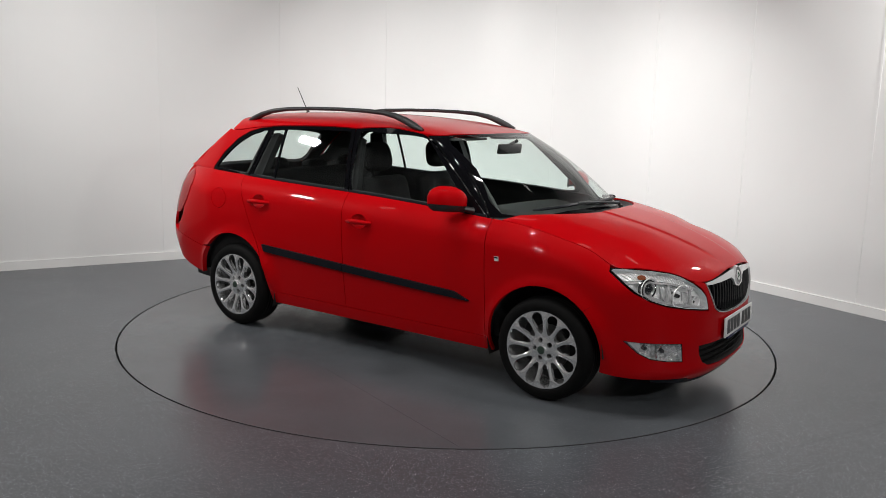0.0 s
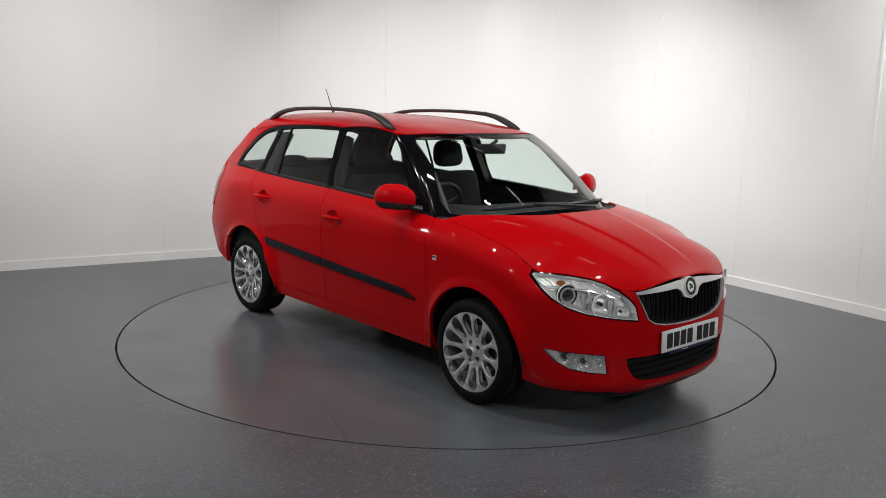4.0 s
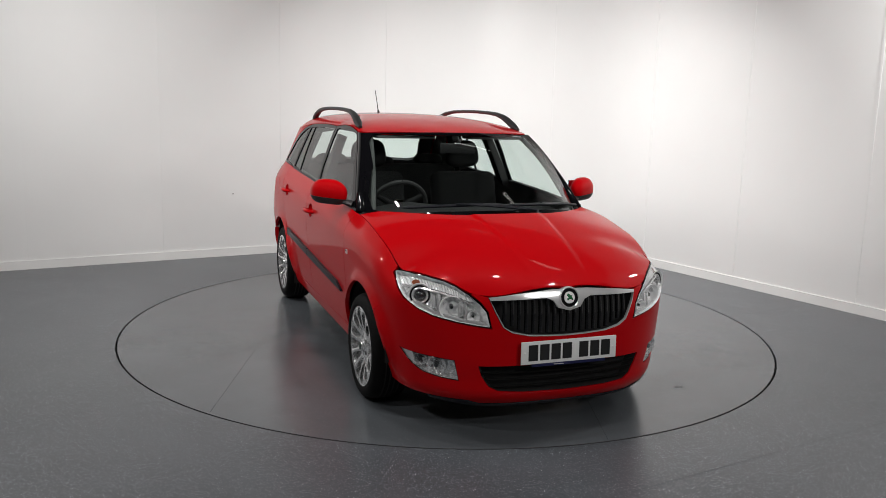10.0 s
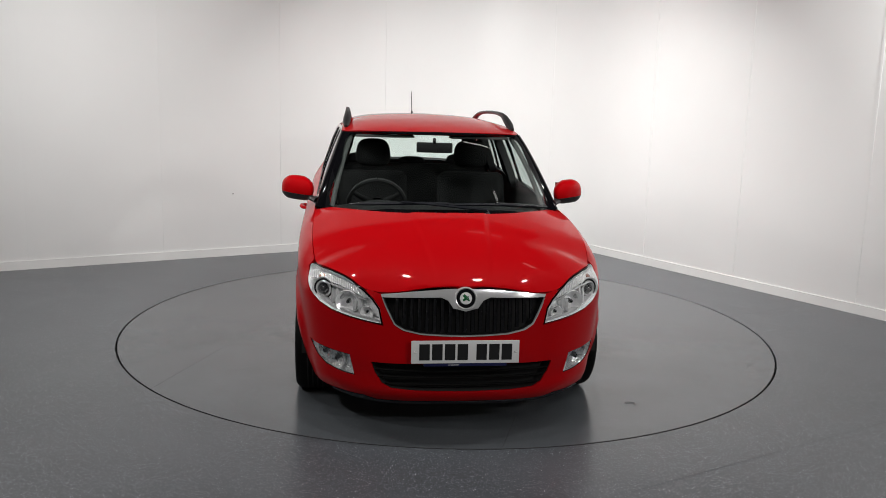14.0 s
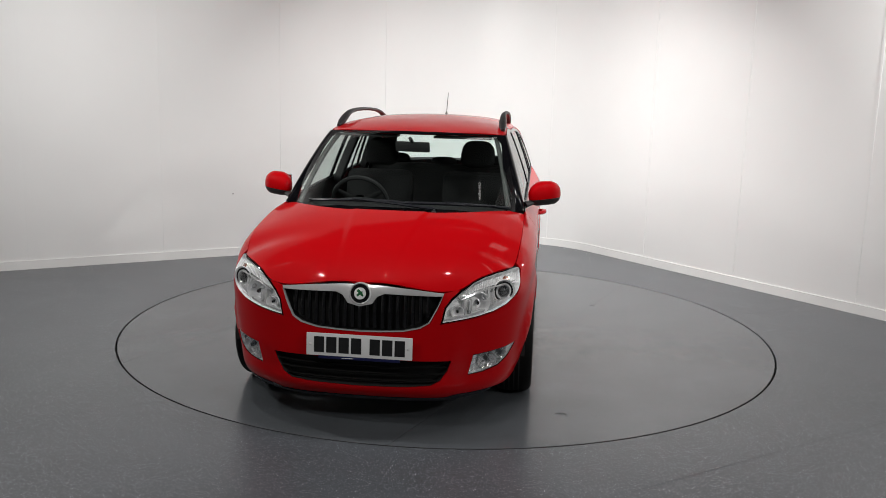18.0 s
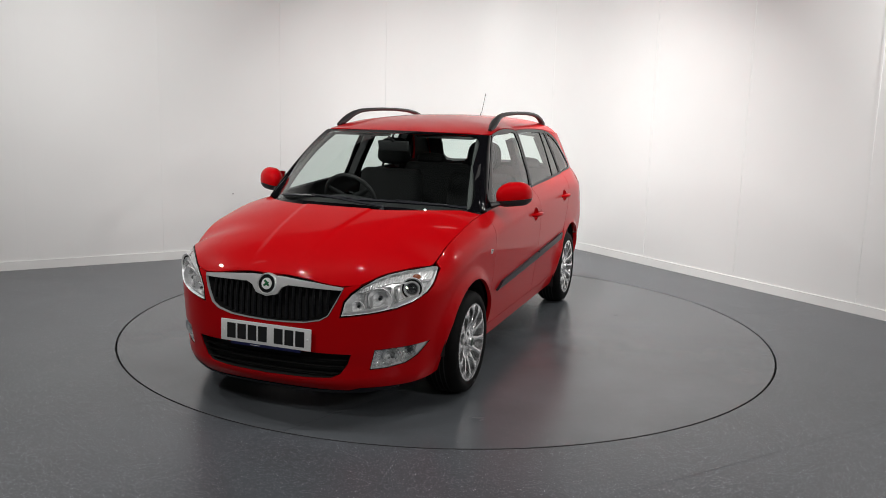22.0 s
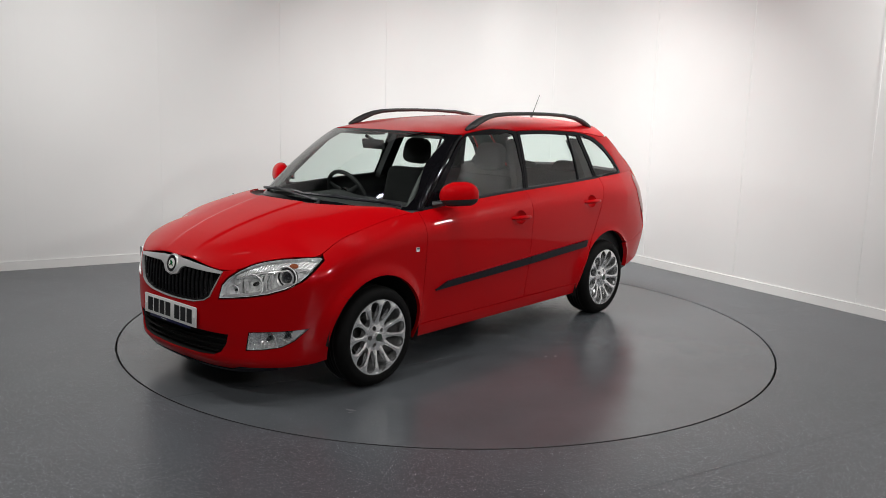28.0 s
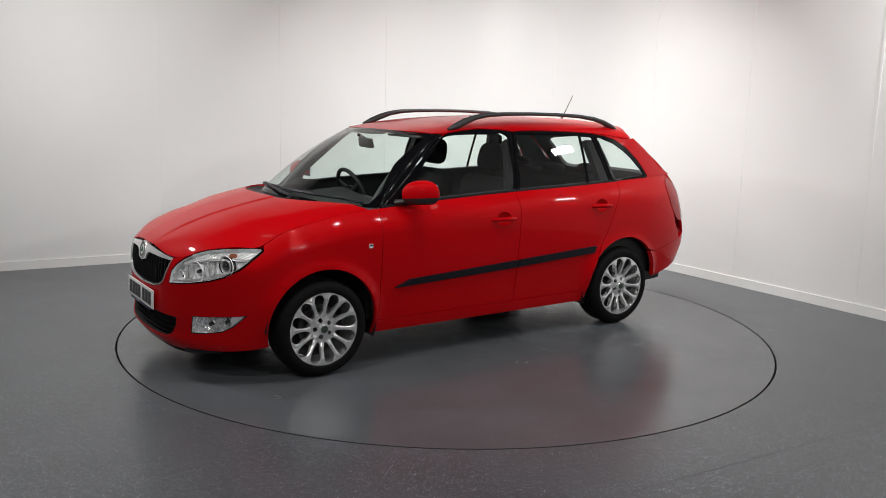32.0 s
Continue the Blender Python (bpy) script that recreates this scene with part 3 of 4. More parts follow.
def shrink(poly, d):
    """The outline moved inwards by d."""
    p = np.array(poly, float)
    a, b = p - np.roll(p, 1, 0), np.roll(p, -1, 0) - p
    n = lambda v: np.stack([-v[:, 1], v[:, 0]], 1) / (np.linalg.norm(v, axis=1)[:, None] + 1e-12)
    m = n(a) + n(b)
    m /= np.maximum(np.sum(m * n(b), 1), 0.4)[:, None]
    area = np.sum(p[:, 0] * np.roll(p[:, 1], -1) - p[:, 1] * np.roll(p[:, 0], -1))
    return [tuple(q) for q in p + m * d * np.sign(area)]


def smooth_loop(poly, n=4):
    """A closed Catmull-Rom curve through the points."""
    p = np.array(poly, float)
    out = []
    for i in range(len(p)):
        p0, p1, p2, p3 = p[i - 1], p[i], p[(i + 1) % len(p)], p[(i + 2) % len(p)]
        for j in range(n):
            t = j / n
            out.append(tuple(0.5 * (2 * p1 + (p2 - p0) * t + (2 * p0 - 5 * p1 + 4 * p2 - p3) * t * t + (3 * p1 - p0 - 3 * p2 + p3) * t ** 3)))
    return out


# front bumper, one piece round the nose
front_arch_low = [(U(x), z) for x, z in arch(1.22, 0.30, 0.343, -16, 44.8)]
half = [(0, 0.172), (0.25, 0.170), (0.44, 0.168), (0.50, 0.186), (0.75, 0.188), (0.95, 0.195), *front_arch_low, (1.05, 0.590), (0.95, 0.640), (0.872, 0.653),
        (0.848, 0.657), (0.768, 0.617), (0.680, 0.591), (0.572, 0.573), (0.448, 0.557), (0.391, 0.551), (0.411, 0.634), (0.447, 0.676), (0.50, 0.712), (0.47, 0.712), (0.421, 0.702),
        *[(u, z) for u, z in GRILLE[6:0:-1]], (0, 0.505)]
bumper = skin("front_bumper", both(half), M_RED, holes=(both(LOWER), FOG, [(-u, z) for u, z in FOG]), step=0.035, fine=0.02, depth=0.03, label="red painted front bumper")
skin("front_lip", both([(0, 0.148), (0.30, 0.146), (0.46, 0.148), (0.60, 0.162), (0.72, 0.177), (0.72, 0.184), (0.50, 0.182), (0.44, 0.164), (0.25, 0.166), (0, 0.168)]), M_STRIP, bumper, "black plastic lip", off=0.004, step=0.03, depth=0.03)

# upper grille
grille = skin("grille", shrink(both(GRILLE), 0.002), M_DARK, step=0.05, off=-0.055, depth=-0.05, label="black radiator grille with upright ribs")
inner = [(0, 0.512), (0.10, 0.514), (0.208, 0.520), (0.291, 0.538), (0.334, 0.562), (0.373, 0.632), (0.403, 0.686), (0.27, 0.690), (0.12, 0.694), (0.085, 0.680), (0.06, 0.645), (0, 0.630)]
skin("chrome_frame", both(shrink(both(GRILLE), 0.003)[:len(GRILLE)]), M_SATIN, grille, "polished chrome frame", holes=[both(inner)], step=0.02, off=0.004, depth=0.014)
for i in range(-9, 10):
    u = i * 0.0365
    if abs(u) < 0.33:
        z0, z1 = 0.525 + 0.35 * max(0, abs(u) - 0.2) ** 1.2 * 2, (0.640 if abs(u) < 0.05 else 0.684)
        rib = bmesh.new()
        pts = [skirt(u, z) for z in np.linspace(z0, z1, 6)]
        tube([Vector(p) + Vector((-0.016, 0, 0)) for p in pts], 0.0105, 8, 1.0, rib, up=(0, 1, 0))
        part("rib", rib, M_GLOSSBLACK, grille)
n0 = Vector(skirt(0.0, 0.690)) + Vector((-0.003, 0, 0))
face = pose(*n0, 0, 76, 0)
badge = part("badge", revolve([(0, 0.006), (0.0455, 0.006), (0.047, 0.011), (0.050, 0.012), (0.054, 0.007), (0.058, -0.02), (0, -0.02)], 40, "z"), M_SATIN, car, "round chrome badge with black and green centre")
badge.matrix_basis = face
for nm, pr, mt in (("badge_ring", [(0.029, 0.0065), (0.030, 0.0095), (0.0445, 0.0095), (0.0455, 0.0055)], M_GLOSSBLACK), ("badge_centre", [(0, 0.0115), (0.028, 0.0105), (0.030, 0.0055)], M_PLATE)):
    part(nm, revolve(pr, 32, "z"), mt, badge)
wing = bmesh.new()
tube([(-0.016, -0.012, 0.012), (-0.002, 0.004, 0.013), (0.012, 0.016, 0.012)], [0.006, 0.008, 0.003], 8, 0.35, wing)
tube([(0.011, -0.014, 0.012), (0.0, 0.0, 0.013), (-0.009, 0.013, 0.012)], [0.005, 0.006, 0.002], 8, 0.35, wing)
part("badge_emblem", wing, M_GREEN, badge)

# lower grille
low_grille = skin("lower_grille", shrink(both(LOWER), 0.002), M_DARK, step=0.05, off=-0.06, depth=-0.055, label="black lower air intake with level slats")
for z, w in ((0.262, 0.38), (0.296, 0.415), (0.330, 0.43)):
    path = [Vector(skirt(u, z)) - Vector((0.02, 0, 0)) for u in np.linspace(-w, w, 17)]
    part("slat", tube(path, 0.010, 6, 0.55), M_RUBBER, low_grille)

# number plate
plate_m = pose(2.040, 0.003, 0.436, 0, 88, 0)
plate = part("number_plate", box(-0.0555, -0.26, 0, 0.0555, 0.26, 0.008, 0.003), M_PLATE, car, "white front number plate with dark bars")
plate.matrix_basis = plate_m
y = -0.222
for i in range(7):
    part("plate_bar", box(-0.039, y, 0.0078, 0.039, y + 0.050, 0.0092), M_INK, plate)
    y += 0.061 + (0.030 if i == 3 else 0)
for yy in (-0.242, 0.242):
    bolt = part("plate_bolt", revolve([(0, 0.012), (0.005, 0.011), (0.007, 0.008)], 12, "z"), M_PLATE, plate)
    bolt.location = (0, yy, 0)
part("plate_strip", box(0.0562, -0.20, -0.004, 0.070, 0.20, 0.008, 0.002), M_BLUE, plate, "dark blue strip under the plate")
part("strip_mark", box(0.0615, -0.085, 0.0078, 0.0645, -0.03, 0.0086), M_PLATE, plate)

# bonnet
rear_y = np.linspace(0.694, -0.694, 33)
rear_edge = [(1.285 - 0.40 * (abs(v) / 0.70) ** 3, v) for v in rear_y]
edge = [(p[0], p[1]) for p in HOOD_LINE if p[0] > 0.905 and p[1] > 0.004][::6]
inset = [(x - 0.0018 * (1 if y < 0.45 else 0.2), y - 0.0007) for x, y in edge]
skin("bonnet", inset[1:] + rear_edge[1:-1] + [(x, -v) for x, v in inset[:0:-1]], M_RED, f=hood, flip=1, step=0.0125, fine=0.02, depth=0.02, label="smooth red bonnet with two soft creases")


def cowl(a, b):
    a, b = np.asarray(a, float), np.asarray(b, float)
    lo = screen(0.02 + 0 * b, b)
    yb = 0.70 * b
    hi = hood(1.285 - 0.40 * np.abs(b) ** 3 - 0.006, yb)
    p = lo + (hi - lo) * a[..., None]
    p[..., 2] -= 0.012 + 0.02 * 4 * a * (1 - a)
    return p


skin("scuttle", [(0, -0.99), (0, 0.99), (1, 0.99), (1, -0.99)], M_BLACK, f=cowl, flip=1, step=0.08, depth=0.02, label="black plastic scuttle panel below the windscreen")

# windscreen with its dark border
border = [(0.0, -1), (0.0, 1), (1.0, 1), (1.0, -1)]
hole = smooth_loop([(0.030, -0.945), (0.030, -0.48), (0.030, 0), (0.030, 0.48), (0.030, 0.945), (0.5, 0.94), (0.955, 0.93), (0.965, 0.45), (0.955, 0.12), (0.955, -0.12), (0.965, -0.45), (0.955, -0.93), (0.5, -0.94)], 3)
skin("windscreen", shrink(hole, 0.001), M_GLASS, f=screen, flip=-1, step=0.09, depth=0, off=0.001, label="clear windscreen").visible_shadow = False
skin("windscreen_border", border, M_FRAME, f=screen, flip=-1, holes=[hole], step=0.06, depth=0.006, label="black border of the windscreen")

# roof, meeting the sides
def roof_edge(x):
    z = 1.41
    for _ in range(12):
        y = float(upper(x, z)[1])
        z = float(roof(x, y)[2])
    return y - 0.002, z


rx = np.linspace(0.255, -1.445, 40)
side_edge = [(float(x), roof_edge(x)[0]) for x in rx]
head = [(0.435 - 0.10 * abs(v / 0.565) ** 2.6 - 0.004, v) for v in np.linspace(-0.55, 0.55, 21)]
back_edge = [(-1.440 - 0.15 * (1 - (v / 0.57) ** 2), v) for v in np.linspace(0.57, -0.57, 17)]
skin("roof", head + side_edge + back_edge + [(x, -v) for x, v in side_edge[::-1]], M_RED, f=roof, flip=1, step=0.045, fine=0.03, depth=0.02, label="red roof panel")
skin("roof_lining", [(0.30, -0.53), (0.30, 0.53), (-0.5, 0.565), (-1.4, 0.54), (-1.45, 0.2), (-1.45, -0.2), (-1.4, -0.54), (-0.5, -0.565)], M_LINING, f=roof, flip=1, off=-0.045, step=0.12, depth=0.004, label="pale grey roof lining")
TOP = lambda x: roof_edge(x)[1] - 0.004

# tailgate and rear bumper
gate_hole = smooth_loop([(0.22, -0.78), (0.20, -0.4), (0.20, 0), (0.20, 0.4), (0.22, 0.78), (0.55, 0.80), (0.84, 0.77), (0.88, 0.4), (0.88, 0), (0.88, -0.4), (0.84, -0.77), (0.55, -0.80)], 3)
gate = skin("tailgate", [(0, -1), (0, 1), (1, 1), (1, -1)], M_RED, f=tail, holes=[gate_hole], step=0.08, depth=0.03, flip=1, label="red tailgate with a rear window")
skin("rear_window", shrink(gate_hole, 0.002), M_GLASS, gate, "tinted rear window", f=tail, flip=1, step=0.1, depth=0).visible_shadow = False
skin("tailgate_lining", [(0.02, -0.97), (0.02, 0.97), (0.98, 0.97), (0.98, -0.97)], M_CABIN, gate, "dark tailgate lining", f=tail, holes=[shrink(gate_hole, 0.012)], off=-0.035, step=0.1, depth=-0.03)
ur = U(-2.179)
skin("tailgate_panel", [(U(-2.02), 0.64), (ur - 0.002, 0.64), (ur - 0.002, 1.0), (U(-2.02), 1.0)], M_RED, gate, step=0.06, depth=0.02)
skin("tailgate_panel", [(U(-2.02), 0.64), (ur - 0.002, 0.64), (ur - 0.002, 1.0), (U(-2.02), 1.0)], M_RED, gate, s=-1, step=0.06, depth=0.02)

# ---- the two sides ----


def handle(parent, x, z, s):
    p = Vector(skirt(U(x), z))
    bm = bmesh.new()
    path = [(x + 0.095, p.y - 0.004, z - 0.002), (x + 0.075, p.y + 0.020, z), (x + 0.03, p.y + 0.034, z + 0.003), (x - 0.03, p.y + 0.034, z + 0.002), (x - 0.07, p.y + 0.024, z), (x - 0.092, p.y - 0.002, z - 0.002)]
    tube([(a, b * s, c) for a, b, c in path], [0.011, 0.014, 0.016, 0.016, 0.014, 0.010], 10, 0.9, bm)
    part("door_handle", bm, M_RED, parent, "red bow door handle")

    def bowl(a, b):
        q = skirt(a, b)
        r2 = ((a - U(x)) / 0.062) ** 2 + ((b - z) / 0.046) ** 2
        q[..., 1] -= 0.030 * np.maximum(0, 1 - r2) ** 0.8
        return q

    skin("handle_recess", [(U(x) + 0.061 * math.cos(a), z + 0.045 * math.sin(a)) for a in np.linspace(0, 2 * math.pi, 28)[:-1]], M_RED, parent, f=bowl, s=s, step=0.012, depth=0)


def oval(x, z, a, b, n=28):
    return [(U(x) + a * math.cos(t), z + b * math.sin(t)) for t in np.linspace(0, 2 * math.pi, n + 1)[:-1]]


def upper_belt(x0, x1, rise=0.004, n=12):
    return [(float(x), float(belt_z(x)) + rise) for x in np.linspace(x0, x1, n + 1)]


A_LINE = [(0.262, 1.398), (0.36, 1.335), (0.50, 1.222), (0.64, 1.105), (0.745, 1.015), (0.792, 0.975)]

for s in SIDES:
    # wing
    wing_out = [(U(0.8505), 0.212), *belt(0.8505, 1.50, 0.0015, 12), *[(float(u), float(belt_u(u)) - 0.003) for u in (1.05, 1.025, 1.005)], (1.002, 0.770), (1.0035, 0.762), (0.925, 0.707), (0.853, 0.657),
                (0.873, 0.651), (0.952, 0.638), (1.052, 0.588), *xz(*arch(1.22, 0.30, 0.343, 45.2, 196))]
    skin("front_wing", wing_out, M_RED, s=s, step=0.035, fine=0.02, depth=0.02, label="red front wing with a round wheel arch")
    rep = skin("side_repeater", [(U(0.93) - 0.013, 0.745), (U(0.93) + 0.012, 0.744), (U(0.93) + 0.014, 0.768), (U(0.93) - 0.011, 0.770)], M_REFLECT, s=s, off=0.006, step=0.02, depth=0.008, label="small clear side repeater lamp")
    skin("repeater_lens", [(U(0.93) - 0.010, 0.760), (U(0.93) + 0.011, 0.759), (U(0.93) + 0.012, 0.766), (U(0.93) - 0.009, 0.768)], M_GLOSSBLACK, rep, s=s, off=0.009, step=0.02, depth=0.004)

    # doors
    door = skin("front_door", [*xz((0.8462, 0.2865)), *belt(0.8462, -0.2245, 0.003, 14), *xz((-0.2190, 0.9), (-0.2160, 0.7), (-0.2190, 0.2865))], M_RED, s=s, holes=[oval(-0.078, 0.862, 0.062, 0.046)],
                step=0.04, fine=0.025, depth=0.018, label="red front door")
    handle(door, -0.078, 0.862, s)
    skin("rubbing_strip", xz((0.745, 0.484), (0.64, 0.527), (-0.2165, 0.574), (-0.2165, 0.527)), M_STRIP, door, "black rubbing strip", s=s, off=0.015, step=0.011, fine=0.022, depth=0.02)
    fp = smooth_loop([(0.640, 1.040), (0.560, 1.120), (0.488, 1.190), (0.390, 1.284), (0.300, 1.362), (0.235, 1.393), (0.10, 1.403), (-0.12, 1.405), (-0.256, 1.403), (-0.250, 1.25), (-0.222, 1.046), (-0.02, 1.034), (0.2, 1.020), (0.40, 1.010), (0.60, 1.004)], 2)
    b_line = [(-0.236, float(belt_z(-0.236)) + 0.004), (-0.275, 1.24), (-0.302, TOP(-0.302))]
    top = [(float(x), TOP(x)) for x in np.linspace(-0.302, 0.235, 9)][1:]
    skin("window_frame", upper_belt(0.785, -0.236, 0.004, 14)[:-1] + b_line + top + A_LINE[:-1], M_FRAME, door, "black window frame", holes=[fp], f=upper, flip=-1, s=s, step=0.05, fine=0.03, depth=0.012)
    skin("window_pane", shrink(fp, 0.001), M_GLASS, door, "tinted door window", f=upper, flip=-1, s=s, step=0.08, off=-0.005, depth=0).visible_shadow = False
    skin("belt_seal", [(x, z - 0.011) for x, z in upper_belt(0.80, -0.236, 0.004, 14)] + upper_belt(-0.236, 0.80, 0.012, 14), M_STRIP, door, f=upper, flip=-1, s=s, step=0.05, off=0.004, depth=0.008)

    rear = skin("rear_door", [*xz((-0.2235, 0.2865), (-0.2205, 0.7), (-0.2235, 0.9)), *belt(-0.229, -1.195, 0.003, 14), *xz((-1.167, 0.99), (-1.127, 0.90), (-1.042, 0.70), (-0.970, 0.565), (-0.920, 0.42), (-0.904, 0.30), (-0.904, 0.2865))], M_RED, s=s,
                holes=[oval(-0.975, 0.908, 0.062, 0.046)], step=0.04, fine=0.025, depth=0.018, label="red rear door")
    handle(rear, -0.975, 0.908, s)
    skin("rubbing_strip", xz((-0.2225, 0.5275), (-0.2225, 0.5745), (-0.945, 0.616), (-0.930, 0.568)), M_STRIP, rear, "black rubbing strip", s=s, off=0.015, step=0.011, fine=0.022, depth=0.02)
    rp = [(-0.335, 1.403), (-0.62, 1.403), (-0.914, 1.395), (-0.914, 1.25), (-0.908, 1.058), (-0.62, 1.050), (-0.276, 1.040), (-0.305, 1.20)]
    xp = [(-0.930, 1.391), (-1.036, 1.385), (-1.086, 1.22), (-1.132, 1.080), (-0.924, 1.064)]
    c_line = [(-1.148, float(belt_z(-1.148)) + 0.004), (-1.105, 1.22), (-1.062, TOP(-1.062))]
    top = [(float(x), TOP(x)) for x in np.linspace(-1.062, -0.310, 9)][1:]
    skin("window_frame", upper_belt(-0.244, -1.148, 0.004, 12)[:-1] + c_line + top + [(-0.283, 1.24)], M_FRAME, rear, "black window frame", holes=[rp, xp], f=upper, flip=-1, s=s, step=0.05, fine=0.03, depth=0.012)
    for q in (rp, xp):
        skin("window_pane", shrink(q, 0.001), M_GLASS, rear, "tinted door window", f=upper, flip=-1, s=s, step=0.08, off=-0.005, depth=0).visible_shadow = False
    skin("belt_seal", [(x, z - 0.011) for x, z in upper_belt(-0.246, -1.148, 0.004, 12)] + upper_belt(-1.148, -0.246, 0.012, 12), M_STRIP, rear, f=upper, flip=-1, s=s, step=0.05, off=0.004, depth=0.008)

    # sill
    skin("sill", xz((0.849, 0.207), (0.849, 0.2835), (0.3, 0.2835), (-0.3, 0.2835), (-0.905, 0.2835), (-0.900, 0.207)), M_RED, s=s, off=0.001, step=0.05, depth=0.05, label="red sill")

    # rear quarter
    flap = [(U(-1.382 + 0.076 * math.cos(a)), 0.898 + 0.071 * math.sin(a)) for a in np.linspace(0, 2 * math.pi, 29)[:-1]]
    quarter = skin("rear_quarter", [*xz((-0.9085, 0.30), (-0.925, 0.42), (-0.975, 0.563), (-1.047, 0.70), (-1.132, 0.90), (-1.172, 0.99)), *belt(-1.200, -1.90, 0.0, 12),
                    *xz((-1.890, 1.075), (-1.850, 0.96), (-1.827, 0.86), (-1.840, 0.74), (-1.93, 0.60), (-1.60, 0.53), *arch(-1.245, 0.295, 0.366, 136, -2))], M_RED, s=s,
                   holes=[flap] if s < 0 else (), step=0.04, fine=0.025, depth=0.02, label="red rear quarter panel")
    if s < 0:
        skin("fuel_flap", shrink(flap, 0.003), M_RED, quarter, "red fuel filler flap", s=s, step=0.04, depth=0.015)
    qp = smooth_loop([(-1.088, 1.378), (-1.18, 1.362), (-1.245, 1.340), (-1.318, 1.296), (-1.39, 1.242), (-1.46, 1.168), (-1.508, 1.108), (-1.40, 1.096), (-1.30, 1.088), (-1.176, 1.080), (-1.132, 1.22)], 2)
    frame_q = [(-1.070, TOP(-1.07) - 0.002), (-1.113, 1.22), (-1.156, float(belt_z(-1.156)) + 0.004), *upper_belt(-1.25, -1.535, 0.004, 5), (-1.536, 1.106), (-1.462, 1.212), (-1.357, 1.310), (-1.256, 1.366), (-1.16, 1.392)]
    skin("quarter_frame", frame_q, M_FRAME, quarter, "black quarter window frame", holes=[qp], f=upper, flip=-1, s=s, step=0.05, fine=0.03, depth=0.012)
    skin("quarter_pane", shrink(qp, 0.001), M_GLASS, quarter, "tinted quarter window", f=upper, flip=-1, s=s, step=0.08, off=-0.005, depth=0).visible_shadow = False
    rear_out = [(-1.074, TOP(-1.074)), (-1.16, 1.396), (-1.259, 1.370), (-1.361, 1.314), (-1.467, 1.215), (-1.541, 1.107), (-1.540, float(belt_z(-1.54))),
                *upper_belt(-1.65, -1.893, 0.0, 4), (-1.745, 1.155), (-1.605, 1.286), (-1.475, 1.378), (-1.445, TOP(-1.445))] + [(float(x), TOP(x)) for x in np.linspace(-1.40, -1.10, 6)]
    skin("rear_pillar", rear_out, M_RED, quarter, "red rear roof pillar", f=upper, flip=-1, s=s, step=0.05, fine=0.03, depth=0.02)
    skin("pillar_lining", rear_out, M_CABIN, quarter, "dark inner pillar lining", f=upper, flip=-1, s=s, off=-0.03, step=0.06, depth=0.003)
    skin("tail_lamp", smooth_loop(xz((-1.91, 0.742), (-1.845, 0.785), (-1.785, 0.87), (-1.752, 0.95), (-1.760, 1.015), (-1.80, 1.052), (-1.88, 1.070), (-1.97, 1.0), (-2.01, 0.9), (-2.01, 0.76)), 3), M_LAMPRED, s=s, off=0.004, step=0.03, depth=0.03, label="dark red tail lamp")
    skin("rear_bumper", xz(*arch(-1.245, 0.295, 0.366, 175, 139), (-1.60, 0.526), (-1.93, 0.596), (-2.02, 0.635)) + [(ur - 0.002, 0.635), (ur - 0.002, 0.43), (U(-2.08), 0.43), (U(-2.0), 0.415), (U(-1.85), 0.370), (U(-1.70), 0.338)], M_RED, s=s, step=0.04, depth=0.03, label="red rear bumper")

    # windscreen pillar between door frame and glass
    ax = spline([0, 0.2, 0.4, 0.6, 0.8, 1.0], [p[0] for p in A_LINE[::-1]])
    az = spline([0, 0.2, 0.4, 0.6, 0.8, 1.0], [p[1] for p in A_LINE[::-1]])

    def pillar(a, c):
        a, c = np.asarray(a, float), np.asarray(c, float)
        p, q = upper(ax(a) + 0.010, az(a) + 0.004), screen(a, 1.0 + 0 * a)
        r = p + (q - p) * c[..., None]
        r[..., 0] += 0.012 * 4 * c * (1 - c)
        r[..., 1] += 0.010 * 4 * c * (1 - c)
        return r

    skin("windscreen_pillar", [(0, 0), (0, 1), (1, 1), (1, 0)], M_FRAME, f=pillar, flip=1, s=s, step=0.1, depth=0.03, label="black windscreen pillar")
    trim = bmesh.new()
    tube([Vector(screen(a, 0.93) * (1, s, 1)) - Vector((0.03, 0.0, 0.02)) for a in np.linspace(0.02, 0.98, 7)], 0.015, 8, 1, trim)
    part("pillar_trim", trim, M_PILLAR, car, "grey inner pillar trim")

    # headlamp
    gasket = shrink(LAMP, 0.0052)
    lamp = skin("headlamp", gasket, M_BEZEL, s=s, off=-0.046, depth=-0.048, step=0.03, label="clear headlamp with chrome reflectors")
    skin("headlamp_lens", gasket, M_LENS, lamp, "clear lens", s=s, off=-0.004, step=0.03, depth=0).visible_shadow = False

    def bowl_at(name, u, z, r, dep, mat, prof=None, back=0.012, lab=""):
        p = skirt(u, z)
        du, dz = skirt(u + 1e-3, z) - p, skirt(u, z + 1e-3) - p
        n = Vector(np.cross(du, dz)).normalized()
        n = (n + Vector((0.9, 0, -0.25))).normalized()
        c = Vector(p) - n * back
        prof = prof or [(0, -dep), (r * 0.45, -dep * 0.88), (r * 0.8, -dep * 0.45), (r, 0), (r * 1.06, 0.002), (r * 1.08, -0.004)]
        ob = part(name, revolve(prof, 28, "z"), mat, lamp, lab)
        q = Vector((0, 0, 1)).rotation_difference(n)
        c.y, q = c.y * s, (Vector((0, 0, 1)).rotation_difference(Vector((n.x, n.y * s, n.z))))
